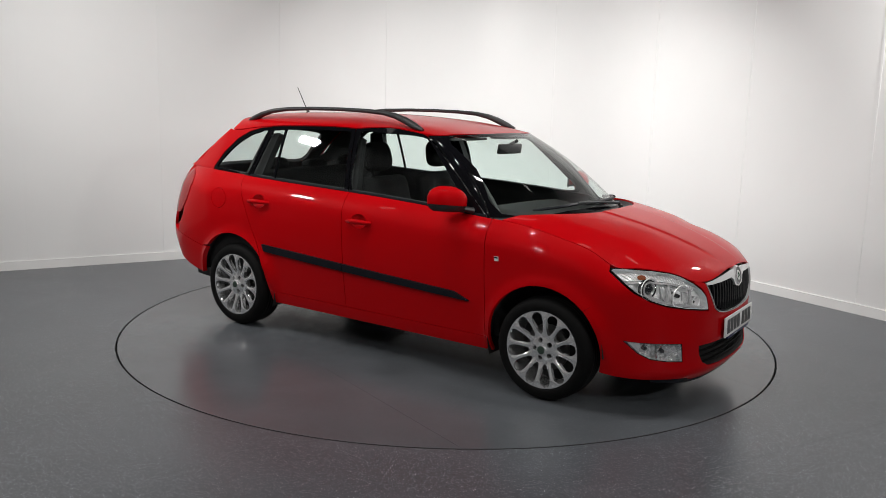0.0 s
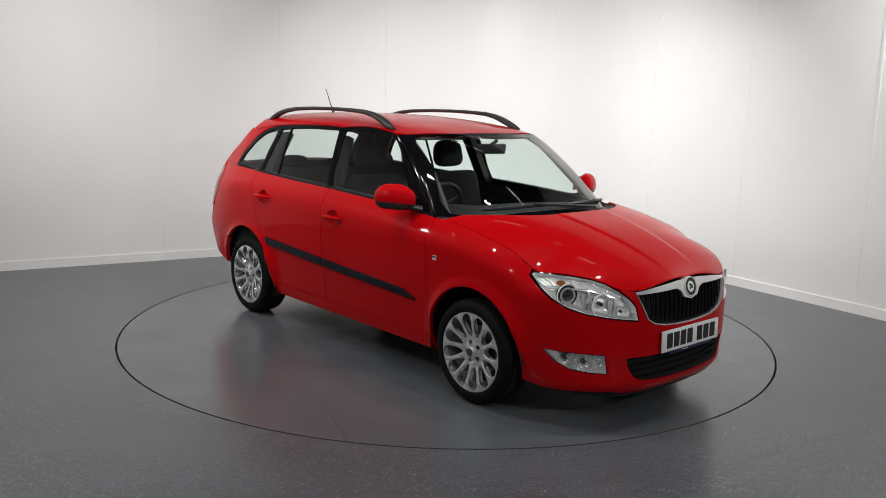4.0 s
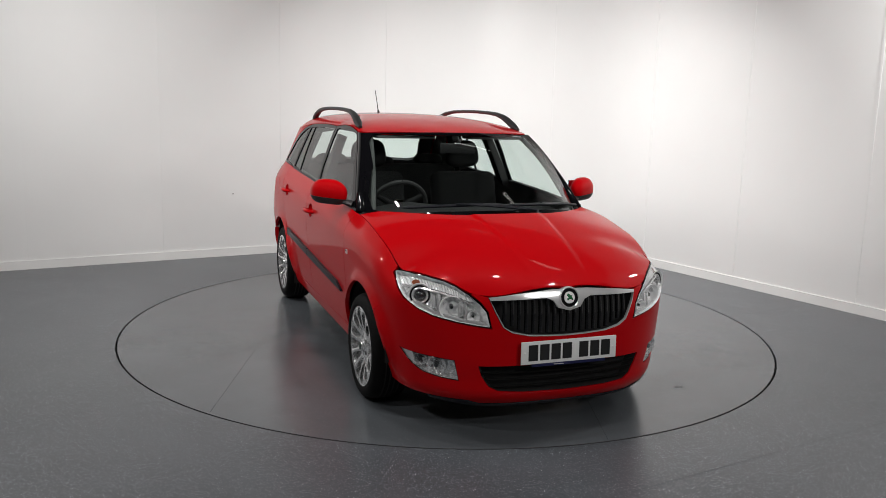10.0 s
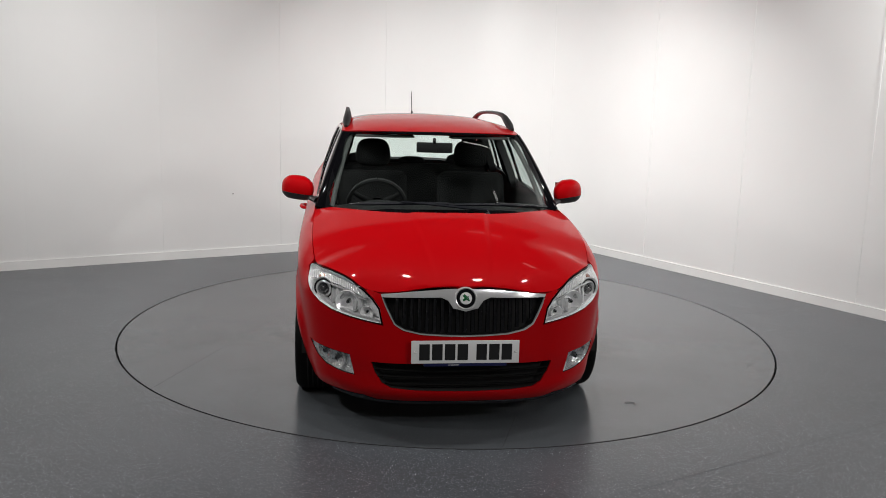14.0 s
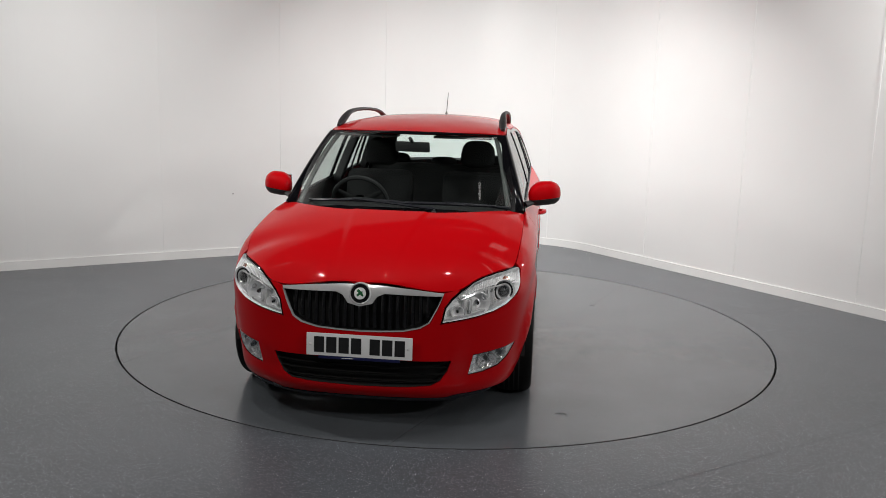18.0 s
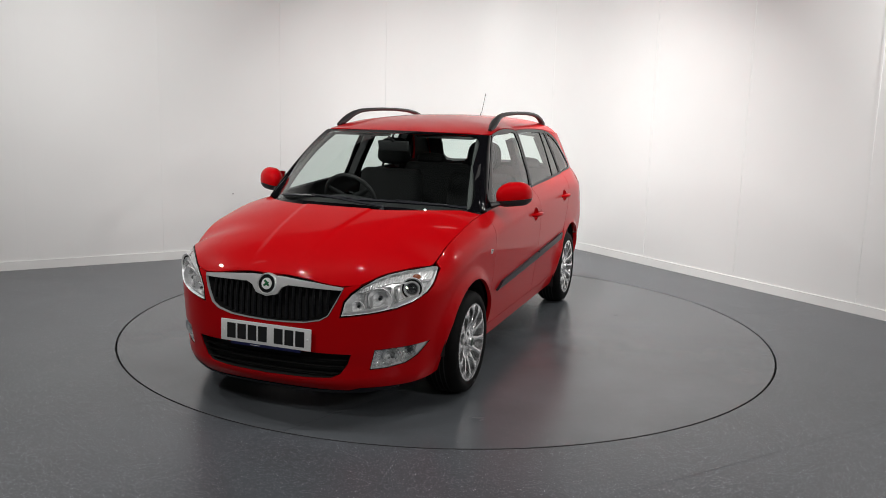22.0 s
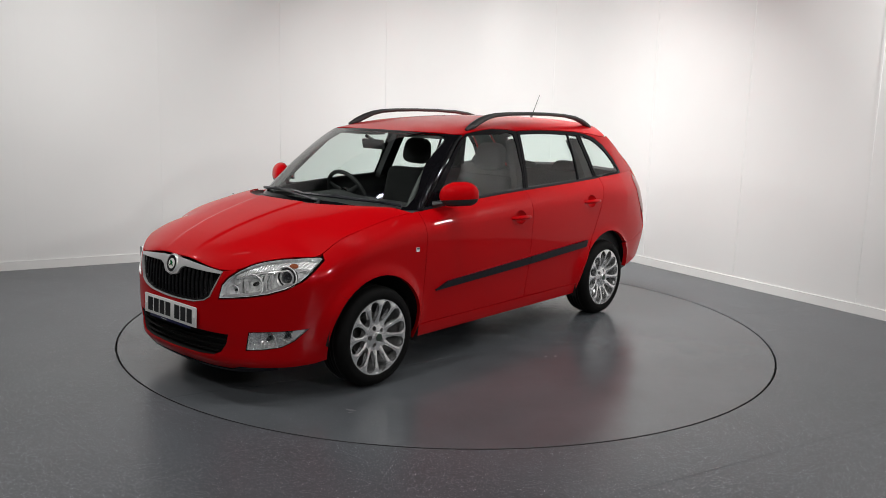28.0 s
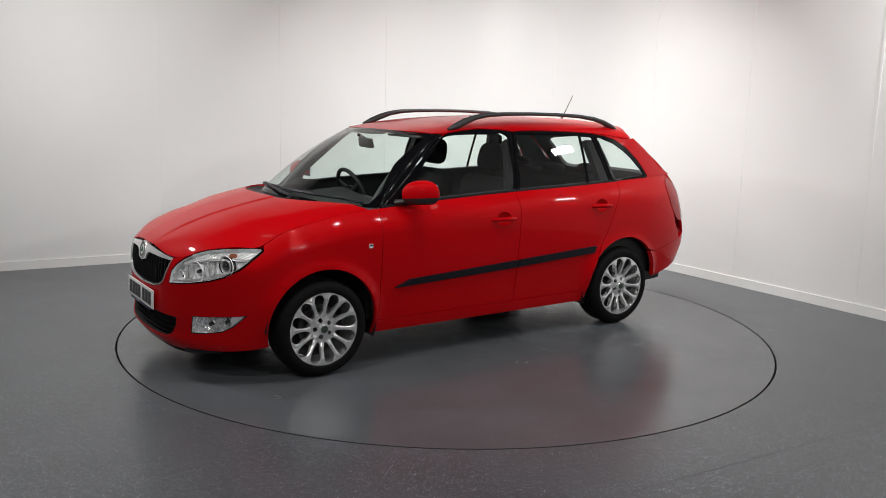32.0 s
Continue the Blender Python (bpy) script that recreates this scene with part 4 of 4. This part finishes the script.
        ob.matrix_basis = Matrix.Translation(c) @ q.to_matrix().to_4x4()
        return ob

    skin("lamp_seal", LAMP, M_FRAME, lamp, "thin black rubber seal", s=s, holes=[shrink(LAMP, 0.0042)], off=-0.001, step=0.02, depth=0.012)
    bowl_at("dip_reflector", 0.762, 0.682, 0.056, 0.034, M_REFLECT, back=0.020)
    bowl_at("dip_ring", 0.762, 0.682, 0.03, 0.0, M_SATIN, [(0.029, -0.026), (0.030, -0.002), (0.035, 0.002), (0.041, -0.002), (0.042, -0.028)], 0.022)
    bowl_at("dip_shroud", 0.762, 0.682, 0.03, 0.0, M_GLOSSBLACK, [(0.0415, -0.004), (0.050, -0.001), (0.051, -0.03)], 0.023)
    bowl_at("dip_projector", 0.762, 0.682, 0.034, 0.0, M_PROJ, [(0, 0.014), (0.012, 0.011), (0.023, 0.003), (0.028, -0.008), (0.0285, -0.020)], 0.022, "dark glass projector lens")
    bowl_at("main_reflector", 0.590, 0.640, 0.056, 0.046, M_REFLECT, back=0.014)
    bowl_at("main_bulb", 0.590, 0.640, 0.012, 0.0, M_PROJ, [(0, 0.016), (0.008, 0.013), (0.011, 0.004), (0.011, -0.03)], 0.035)
    bowl_at("side_reflector", 0.480, 0.602, 0.030, 0.022, M_REFLECT, back=0.018)
    bowl_at("side_bulb", 0.480, 0.602, 0.012, 0.0, M_PROJ, [(0, 0.006), (0.006, 0.004), (0.008, -0.012)], 0.030)
    skin("indicator_reflector", [(0.965, 0.758), (0.868, 0.768), (0.752, 0.763), (0.648, 0.750), (0.56, 0.722), (0.48, 0.682), (0.50, 0.676), (0.58, 0.704), (0.66, 0.722), (0.74, 0.730), (0.84, 0.732), (0.92, 0.728)], M_FLUTE, lamp, "fluted indicator reflector", s=s, off=-0.016, step=0.02, depth=0.025)
    skin("indicator_bulb", [(0.815 + 0.026 * math.cos(a), 0.747 + 0.012 * math.sin(a)) for a in np.linspace(0, 2 * math.pi, 17)[:-1]], M_AMBER, lamp, "amber indicator bulb", s=s, off=-0.013, step=0.02, depth=0.003)
    skin("lamp_ledge", [(0.90, 0.724), (0.84, 0.7255), (0.74, 0.7235), (0.66, 0.7155), (0.58, 0.698), (0.50, 0.671), (0.50, 0.666), (0.58, 0.692), (0.66, 0.709), (0.74, 0.717), (0.84, 0.719), (0.90, 0.717)], M_SATIN, lamp, s=s, off=-0.008, step=0.02, depth=0.025)
    skin("lamp_divider", [(0.672, 0.708), (0.660, 0.706), (0.650, 0.650), (0.655, 0.604), (0.670, 0.608), (0.664, 0.650)], M_SATIN, lamp, s=s, off=-0.010, step=0.02, depth=0.035)
    skin("lamp_divider", [(0.532, 0.672), (0.520, 0.668), (0.514, 0.620), (0.522, 0.582), (0.534, 0.584), (0.527, 0.620)], M_SATIN, lamp, s=s, off=-0.012, step=0.02, depth=0.03)
    for fin in ([(0.702, 0.700), (0.692, 0.700), (0.684, 0.645), (0.690, 0.618), (0.696, 0.640)], [(0.644, 0.690), (0.622, 0.688), (0.630, 0.668), (0.638, 0.655)], [(0.562, 0.668), (0.548, 0.660), (0.546, 0.615), (0.556, 0.596)], [(0.500, 0.640), (0.470, 0.632), (0.478, 0.626)]):
        skin("lamp_fin", fin, M_SATIN, lamp, s=s, off=-0.011, step=0.02, depth=0.03)
    skin("lamp_baffle", [(0.84, 0.664), (0.768, 0.632), (0.68, 0.606), (0.572, 0.588), (0.45, 0.573), (0.412, 0.568), (0.42, 0.578), (0.455, 0.583), (0.572, 0.600), (0.68, 0.618), (0.76, 0.648)], M_SATIN, lamp, s=s, off=-0.010, step=0.03, depth=0.03)

    # fog lamp
    fog = skin("fog_lamp", shrink(FOG, 0.0045), M_FOG, s=s, off=-0.040, depth=-0.036, step=0.03, label="clear front fog lamp in the bumper")
    skin("fog_lens", shrink(FOG, 0.0045), M_LENS, fog, "clear lens", s=s, off=-0.005, step=0.03, depth=0).visible_shadow = False
    lamp_keep, lamp = lamp, fog
    skin("fog_seal", FOG, M_FRAME, fog, "thin black surround", s=s, holes=[shrink(FOG, 0.003)], off=-0.002, step=0.02, depth=0.012)
    skin("fog_bezel", [(0.880, 0.397), (0.808, 0.397), (0.798, 0.370), (0.800, 0.342), (0.818, 0.350)], M_SATIN, fog, "plain silver end plate", s=s, off=-0.006, step=0.02, depth=0.02)
    bowl_at("fog_reflector", 0.665, 0.343, 0.045, 0.026, M_FOG, back=0.012)
    bowl_at("fog_bulb", 0.665, 0.343, 0.012, 0, M_PROJ, [(0, 0.014), (0.011, 0.010), (0.014, -0.01)], 0.024)
    bowl_at("day_reflector", 0.762, 0.358, 0.032, 0.018, M_FOG, back=0.022)
    bowl_at("day_bulb", 0.762, 0.358, 0.012, 0, M_PROJ, [(0, 0.010), (0.011, 0.007), (0.013, -0.01)], 0.028)
    lamp = lamp_keep

    # mirror
    def shell(z0, z1, bm):
        """A slice of the mirror's housing between two heights."""
        rings = []
        for i in range(13):
            t = i / 12
            z = z0 + (z1 - z0) * (math.sin(t * math.pi / 2) if z1 > 1.1 else t)
            h = (z - 1.060) / 0.078
            k = max(0.0, 1 - abs(h) ** (2.2 if h > 0 else 3.0)) ** 0.5
            ring_v = []
            for j in range(32):
                a = 2 * math.pi * j / 32
                ca, sa = math.copysign(abs(math.cos(a)) ** 0.75, math.cos(a)), math.copysign(abs(math.sin(a)) ** 0.7, math.sin(a))
                deep = 0.080 if ca > 0 else 0.038
                ring_v.append(bm.verts.new((0.595 + deep * k * ca - 0.045 * sa * k, s * (0.858 + 0.100 * (0.10 + 0.90 * k) * sa * (k > 0) - 0.006 * h), z + 0.010 * sa * k)))
            rings.append(ring_v)
        for a, b in zip(rings, rings[1:]):
            for j in range(32):
                bm.faces.new((a[j], a[(j + 1) % 32], b[(j + 1) % 32], b[j]))
        bm.faces.new(rings[0][::-1])
        bm.faces.new(rings[-1])
        return bm

    mirror = part("door_mirror", shell(1.031, 1.1365, bmesh.new()), M_RED, car, "red door mirror with a black lower half", 60)
    part("mirror_base", shell(0.992, 1.0295, bmesh.new()), M_BLACK, mirror, "black plastic lower shell", 60)
    part("mirror_arm", tube([(0.70, s * 0.735, 0.995), (0.68, s * 0.765, 1.003), (0.645, s * 0.80, 1.014)], [0.035, 0.028, 0.022], 10, 0.6), M_BLACK, mirror)
    part("mirror_glass", box(0.535, 0.79 * s, 1.02, 0.548, 0.935 * s, 1.115, 0.004), M_CHROME, mirror)

    # roof rail
    rail = [(0.205, 0.562, 1.432), (0.135, 0.557, 1.456), (0.06, 0.552, 1.487), (-0.02, 0.549, 1.512), (-0.12, 0.547, 1.529), (-0.28, 0.546, 1.538), (-0.50, 0.545, 1.542), (-0.75, 0.543, 1.540), (-0.98, 0.540, 1.531),
            (-1.13, 0.537, 1.514), (-1.24, 0.533, 1.488), (-1.33, 0.529, 1.455), (-1.385, 0.526, 1.432)]
    part("roof_rail", tube([(x, y * s, z) for x, y, z in rail], [0.012, 0.026, 0.026, 0.022, 0.018, 0.0155, 0.0145, 0.0145, 0.016, 0.019, 0.022, 0.023, 0.015], 12, 0.85), M_BLACK, car, "black arched roof rail")

# antenna
ant = part("antenna", tube([(-1.30, 0, 1.486), (-1.315, 0, 1.515), (-1.33, 0, 1.535), (-1.42, 0, 1.690)], [0.014, 0.010, 0.004, 0.0028], 8), M_BLACK, car, "black rod antenna")

# wipers
for piv, b0, b1, a0, a1 in ((0.34, -0.78, 0.06, 0.035, 0.060), (0.93, 0.03, 0.82, 0.050, 0.040)):
    blade = [Vector(screen(a0 + (a1 - a0) * t + 0.012 * math.sin(math.pi * t), b0 + (b1 - b0) * t)) + Vector((0.012, 0, 0.016)) for t in np.linspace(0, 1, 13)]
    w = part("wiper", tube(blade, [0.005] + [0.0105] * 11 + [0.005], 6, 0.9), M_STRIP, car, "black wiper blade")
    mid_b = blade[6]
    foot = Vector(cowl(np.array(0.45), np.array(piv))) + Vector((0, 0, 0.012))
    part("wiper_arm", tube([foot, foot + Vector((-0.02, 0, 0.03)), foot.lerp(mid_b, 0.55) + Vector((0.01, 0, 0.022)), mid_b + Vector((0.004, 0, 0.010))], [0.016, 0.014, 0.010, 0.008], 8, 0.7), M_STRIP, w)
    hub = part("wiper_hub", revolve([(0, 0.02), (0.012, 0.018), (0.016, 0.0), (0.016, -0.02)], 12, "z"), M_BLACK, w)
    hub.location = foot

# ---- wheels ----
def dish(u, v):
    r, t = np.hypot(u, v), np.arctan2(v, u)
    ridge = 0.010 * np.sin(6 * (t - 0.13)) ** 4 * np.clip((r - 0.07) / 0.04, 0, 1) * np.clip((0.21 - r) / 0.03, 0, 1)
    return np.stack([u, -0.030 * np.clip(1 - (r / 0.20) ** 2, 0, 1) ** 1.3 + 0.016 * np.exp(-(r / 0.06) ** 4) + ridge, v], -1)


def ring(r, n=72, c=(0, 0)):
    return [(c[0] + r * math.cos(2 * math.pi * i / n), c[1] + r * math.sin(2 * math.pi * i / n)) for i in range(n)]


slots = []
for i in range(12):
    t0 = math.pi * 2 * i / 12 + 0.13
    prof = [(0.085, 0.0), (0.090, 5.2), (0.106, 8.6), (0.130, 10.7), (0.155, 11.0), (0.178, 10.2), (0.195, 8.0), (0.206, 4.6), (0.2100, 0.0)]
    pts = [(r, a) for r, a in prof] + [(r, -a) for r, a in prof[-2:0:-1]]
    slots.append(smooth_loop([(r * math.cos(t0 + radians(a)), r * math.sin(t0 + radians(a))) for r, a in pts], 2))
lugs = [ring(0.0140, 16, (0.050 * math.cos(a), 0.052 * math.sin(a))) for a in [2 * math.pi * i / 5 + 0.3 for i in range(5)]]
rim_mesh = sheet("rim", dish, ring(0.2165, 96), slots + lugs, step=0.010, depth=0.034, flip=-1, fine=0.012)
tyre_prof = [(0.2165, -0.016), (0.218, -0.004), (0.226, 0.003), (0.240, 0.006), (0.262, 0.004), (0.278, -0.004), (0.288, -0.016), (0.2945, -0.030), (0.2965, -0.045), (0.297, -0.10), (0.2965, -0.155), (0.290, -0.176), (0.27, -0.195), (0.21, -0.195)]

def wheel(x, s):
    turn = 0 if s > 0 else 180
    low = 0.288 if x > 0 else 0.291
    m = pose(x, s * (0.824 if x > 0 else 0.818), low, 0, 18 if x > 0 else 47, turn)
    w = part("wheel", revolve([(0.2165, 0.0), (0.2105, -0.006), (0.205, -0.03), (0.195, -0.19)], 64), M_ALLOY, car, "twelve-spoke silver alloy wheel with a low tyre")
    w.matrix_basis = m
    bm = revolve([(0.2165 + (r - 0.2165) * (low - 0.2165) / 0.0805, h) for r, h in tyre_prof], 72)
    part("tyre", bm, M_RUBBER, w, "black road tyre", 30)
    for h in (-0.062, -0.088, -0.114, -0.140):
        part("tread_groove", revolve([(low + 0.0002, h + 0.004), (low + 0.0004, h), (low + 0.0002, h - 0.004)], 60), M_DARK, w)
    add("rim", rim_mesh, M_ALLOY, w)
    part("centre_cap", revolve([(0, 0.0035), (0.018, 0.003), (0.024, 0.001), (0.027, -0.004), (0.028, -0.02)], 24), M_ALLOY, w)
    part("cap_emblem", revolve([(0, 0.0055), (0.017, 0.0048), (0.0225, 0.0030)], 24), M_CAP, w, "small dark green centre emblem")
    # bolts coloured near-black: the shade deep in their holes is painted on
    for i in range(5):
        a = 2 * math.pi * i / 5 + 0.3
        nut = part("shaded_bolt", revolve([(0, -0.040), (0.007, -0.041), (0.009, -0.052)], 8), M_DARK, w)
        nut.location = (0.052 * math.cos(a), 0, 0.052 * math.sin(a))
    part("brake_disc", revolve([(0, -0.075), (0.125, -0.075), (0.128, -0.078), (0.128, -0.095), (0, -0.095)], 40), M_DISC, w)
    # near-black disc closing the barrel, shade behind the spokes put into colour
    part("barrel_shade", revolve([(0, -0.15), (0.196, -0.15)], 32), M_DARK, w)


for x in (WHEEL_X, -WHEEL_X):
    for s in SIDES:
        wheel(x, s)

# ---- underbody and cabin ----
part("floor_pan", box(-2.0, -0.50, 0.255, 1.85, 0.50, 0.30, 0.03), M_DARK, car, "dark underbody")
part("centre_floor", box(-0.88, -0.72, 0.265, 0.84, 0.72, 0.30, 0.015), M_DARK, car)
# unseen near-black box, added to block sight through grille and wing gaps
part("engine_bay_filler", box(0.98, -0.52, 0.27, 1.82, 0.52, 0.66, 0.04), M_DARK, car)
part("bulkhead", box(0.82, -0.72, 0.28, 0.90, 0.72, 0.93, 0.01), M_DARK, car)
for s in SIDES:
    for cx in (1.22, -1.245):
        bm = bmesh.new()
        lr = 0.355 if cx > 0 else 0.376
        a = [[bm.verts.new((cx + lr * math.cos(t), y * s, 0.30 + lr * math.sin(t))) for y in (0.50, 0.79)] for t in np.linspace(-0.02 if cx > 0 else -0.32, math.pi + (0.32 if cx > 0 else -0.13), 29)]
        for p, q in zip(a, a[1:]):
            bm.faces.new((p[0], p[1], q[1], q[0]))
        c = bm.verts.new((cx, 0.50 * s, 0.30))
        for p, q in zip(a, a[1:]):
            bm.faces.new((p[0], q[0], c))
        part("arch_liner", bm, M_DARK, car, "black wheel arch liner")
    def lining(u, z):
        p = skirt(u, z)
        p[..., 1] -= 0.010 + 0.065 * np.clip((belt_u(u) + 0.01 - z) / 0.10, 0, 1)
        return p

    skin("door_lining", xz((0.80, 0.27)) + [(u, z + 0.014) for u, z in belt(0.80, -1.85)] + xz((-1.85, 0.27)), M_CABIN, f=lining, s=s, step=0.06, depth=0.006, label="dark door lining")
    skin("inner_pillar", [(-0.20, 1.03), (-0.27, 1.385), (-0.36, 1.385), (-0.30, 1.03)], M_CABIN, f=upper, flip=-1, s=s, off=-0.04, step=0.06, depth=0.05)
    skin("inner_pillar", [(-1.08, 1.07), (-1.01, 1.38), (-1.14, 1.37), (-1.24, 1.07)], M_CABIN, f=upper, flip=-1, s=s, off=-0.04, step=0.06, depth=0.05)


def dash_top(a, b):
    a, b = np.asarray(a, float), np.asarray(b, float)
    y = 0.68 * b
    x = 0.50 + (0.63 - 0.30 * b ** 2) * a
    z = 0.955 - 0.03 * a + 0.03 * np.exp(-((y + 0.36) / 0.17) ** 2) * (1 - a) - 0.02 * b ** 2 + 0 * x
    return np.stack([x, y, z], -1)


dash = skin("dashboard", [(0, -1), (0, 1), (1, 1), (1, -1)], M_CABIN, f=dash_top, flip=1, step=0.08, depth=0.05, label="black dashboard with a steering wheel")
part("dash_front", box(0.49, -0.68, 0.60, 0.62, 0.68, 0.92, 0.03), M_CABIN, dash)
steer = bmesh.new()
tube([(0.185 * math.cos(t), 0.185 * math.sin(t), 0) for t in np.linspace(0, 2 * math.pi, 33)], 0.015, 8, 1, steer, caps=False, up=(0, 0, 1))
sw = part("steering_wheel", steer, M_CABIN, car, "black three-spoke steering wheel")
sw.matrix_basis = pose(0.40, -0.36, 0.935, 0, -66, 0)
for a in (90, 210, 330):
    part("spoke", tube([(0, 0, -0.01), (0.178 * math.cos(radians(a + 90)), 0.178 * math.sin(radians(a + 90)), 0)], [0.03, 0.014], 8, 0.5), M_CABIN, sw)
part("wheel_boss", revolve([(0, 0.02), (0.05, 0.015), (0.065, -0.02)], 24, "z"), M_CABIN, sw)
rv = part("rear_view_mirror", box(-0.012, -0.115, -0.033, 0.012, 0.115, 0.033, 0.01), M_CABIN, car, "black rear-view mirror")
rv.matrix_basis = pose(0.50, 0.0, 1.318, 0, 10, -8)
part("mirror_stalk", tube([(0, 0, 0.03), (0.05, 0, 0.065)], 0.011), M_CABIN, rv)
for s in SIDES:
    visor = part("sun_visor", box(0.27, 0.12 * s, 1.372, 0.40, 0.50 * s, 1.388, 0.006), M_VISOR, car, "dark grey sun visor")


def seat(x, y, w, rec=-14):
    st = part("seat", box(-0.27, -w / 2, 0.30, 0.25, w / 2, 0.56, 0.07, 3), M_FABRIC, car, "dark grey fabric seat with a headrest")
    st.location = (x, y, 0)
    back = part("backrest", box(-0.08, -w / 2, 0.0, 0.08, w / 2, 0.62, 0.078, 4), M_FABRIC, st)
    back.matrix_basis = pose(-0.24, 0, 0.50, 0, rec, 0)
    return st


def headrest(st, x, y, z, w=0.25, h=0.20):
    bm = bmesh.new()
    bmesh.ops.create_uvsphere(bm, u_segments=20, v_segments=14, radius=1.0)
    for v in bm.verts:
        c = [math.copysign(abs(q) ** 0.62, q) for q in v.co]
        v.co = (0.055 * c[0], w / 2 * c[1] * (1 - 0.10 * c[2]), h / 2 * (1 + c[2]))
    hr = part("headrest", bm, M_FABRIC, st, smooth=80)
    hr.matrix_basis = pose(x, y, z, 0, -10, 0)
    for dy in (-0.05, 0.05):
        part("headrest_post", tube([(0, dy, -0.08), (0, dy, 0.03)], 0.006, 6), M_CHROME, hr)


for y in (0.36, -0.36):
    headrest(seat(0.08, y, 0.50), -0.385, 0, 1.135)
bench = seat(-0.82, 0, 1.30, -18)
for y in (-0.42, 0.42):
    headrest(bench, -0.42, y, 1.09, 0.25, 0.085)
headrest(bench, -0.42, 0, 1.08, 0.22, 0.07)
part("load_cover", box(-1.85, -0.60, 0.98, -1.28, 0.60, 1.005, 0.01), M_CABIN, car, "dark load space cover")


def motions():
    a0, a1 = -34.41, -144.49
    for thing, at in ((car, CAR_AT), (turntable, Matrix())):
        walk(thing, [(t, pose(0, 0, 0, 0, 0, a0 + (a1 - a0) * t / 32.0) @ at) for t in (0.0, 4.0, 8.0, 12.0, 16.0, 20.0, 24.0, 28.0, 32.0)])


motions()
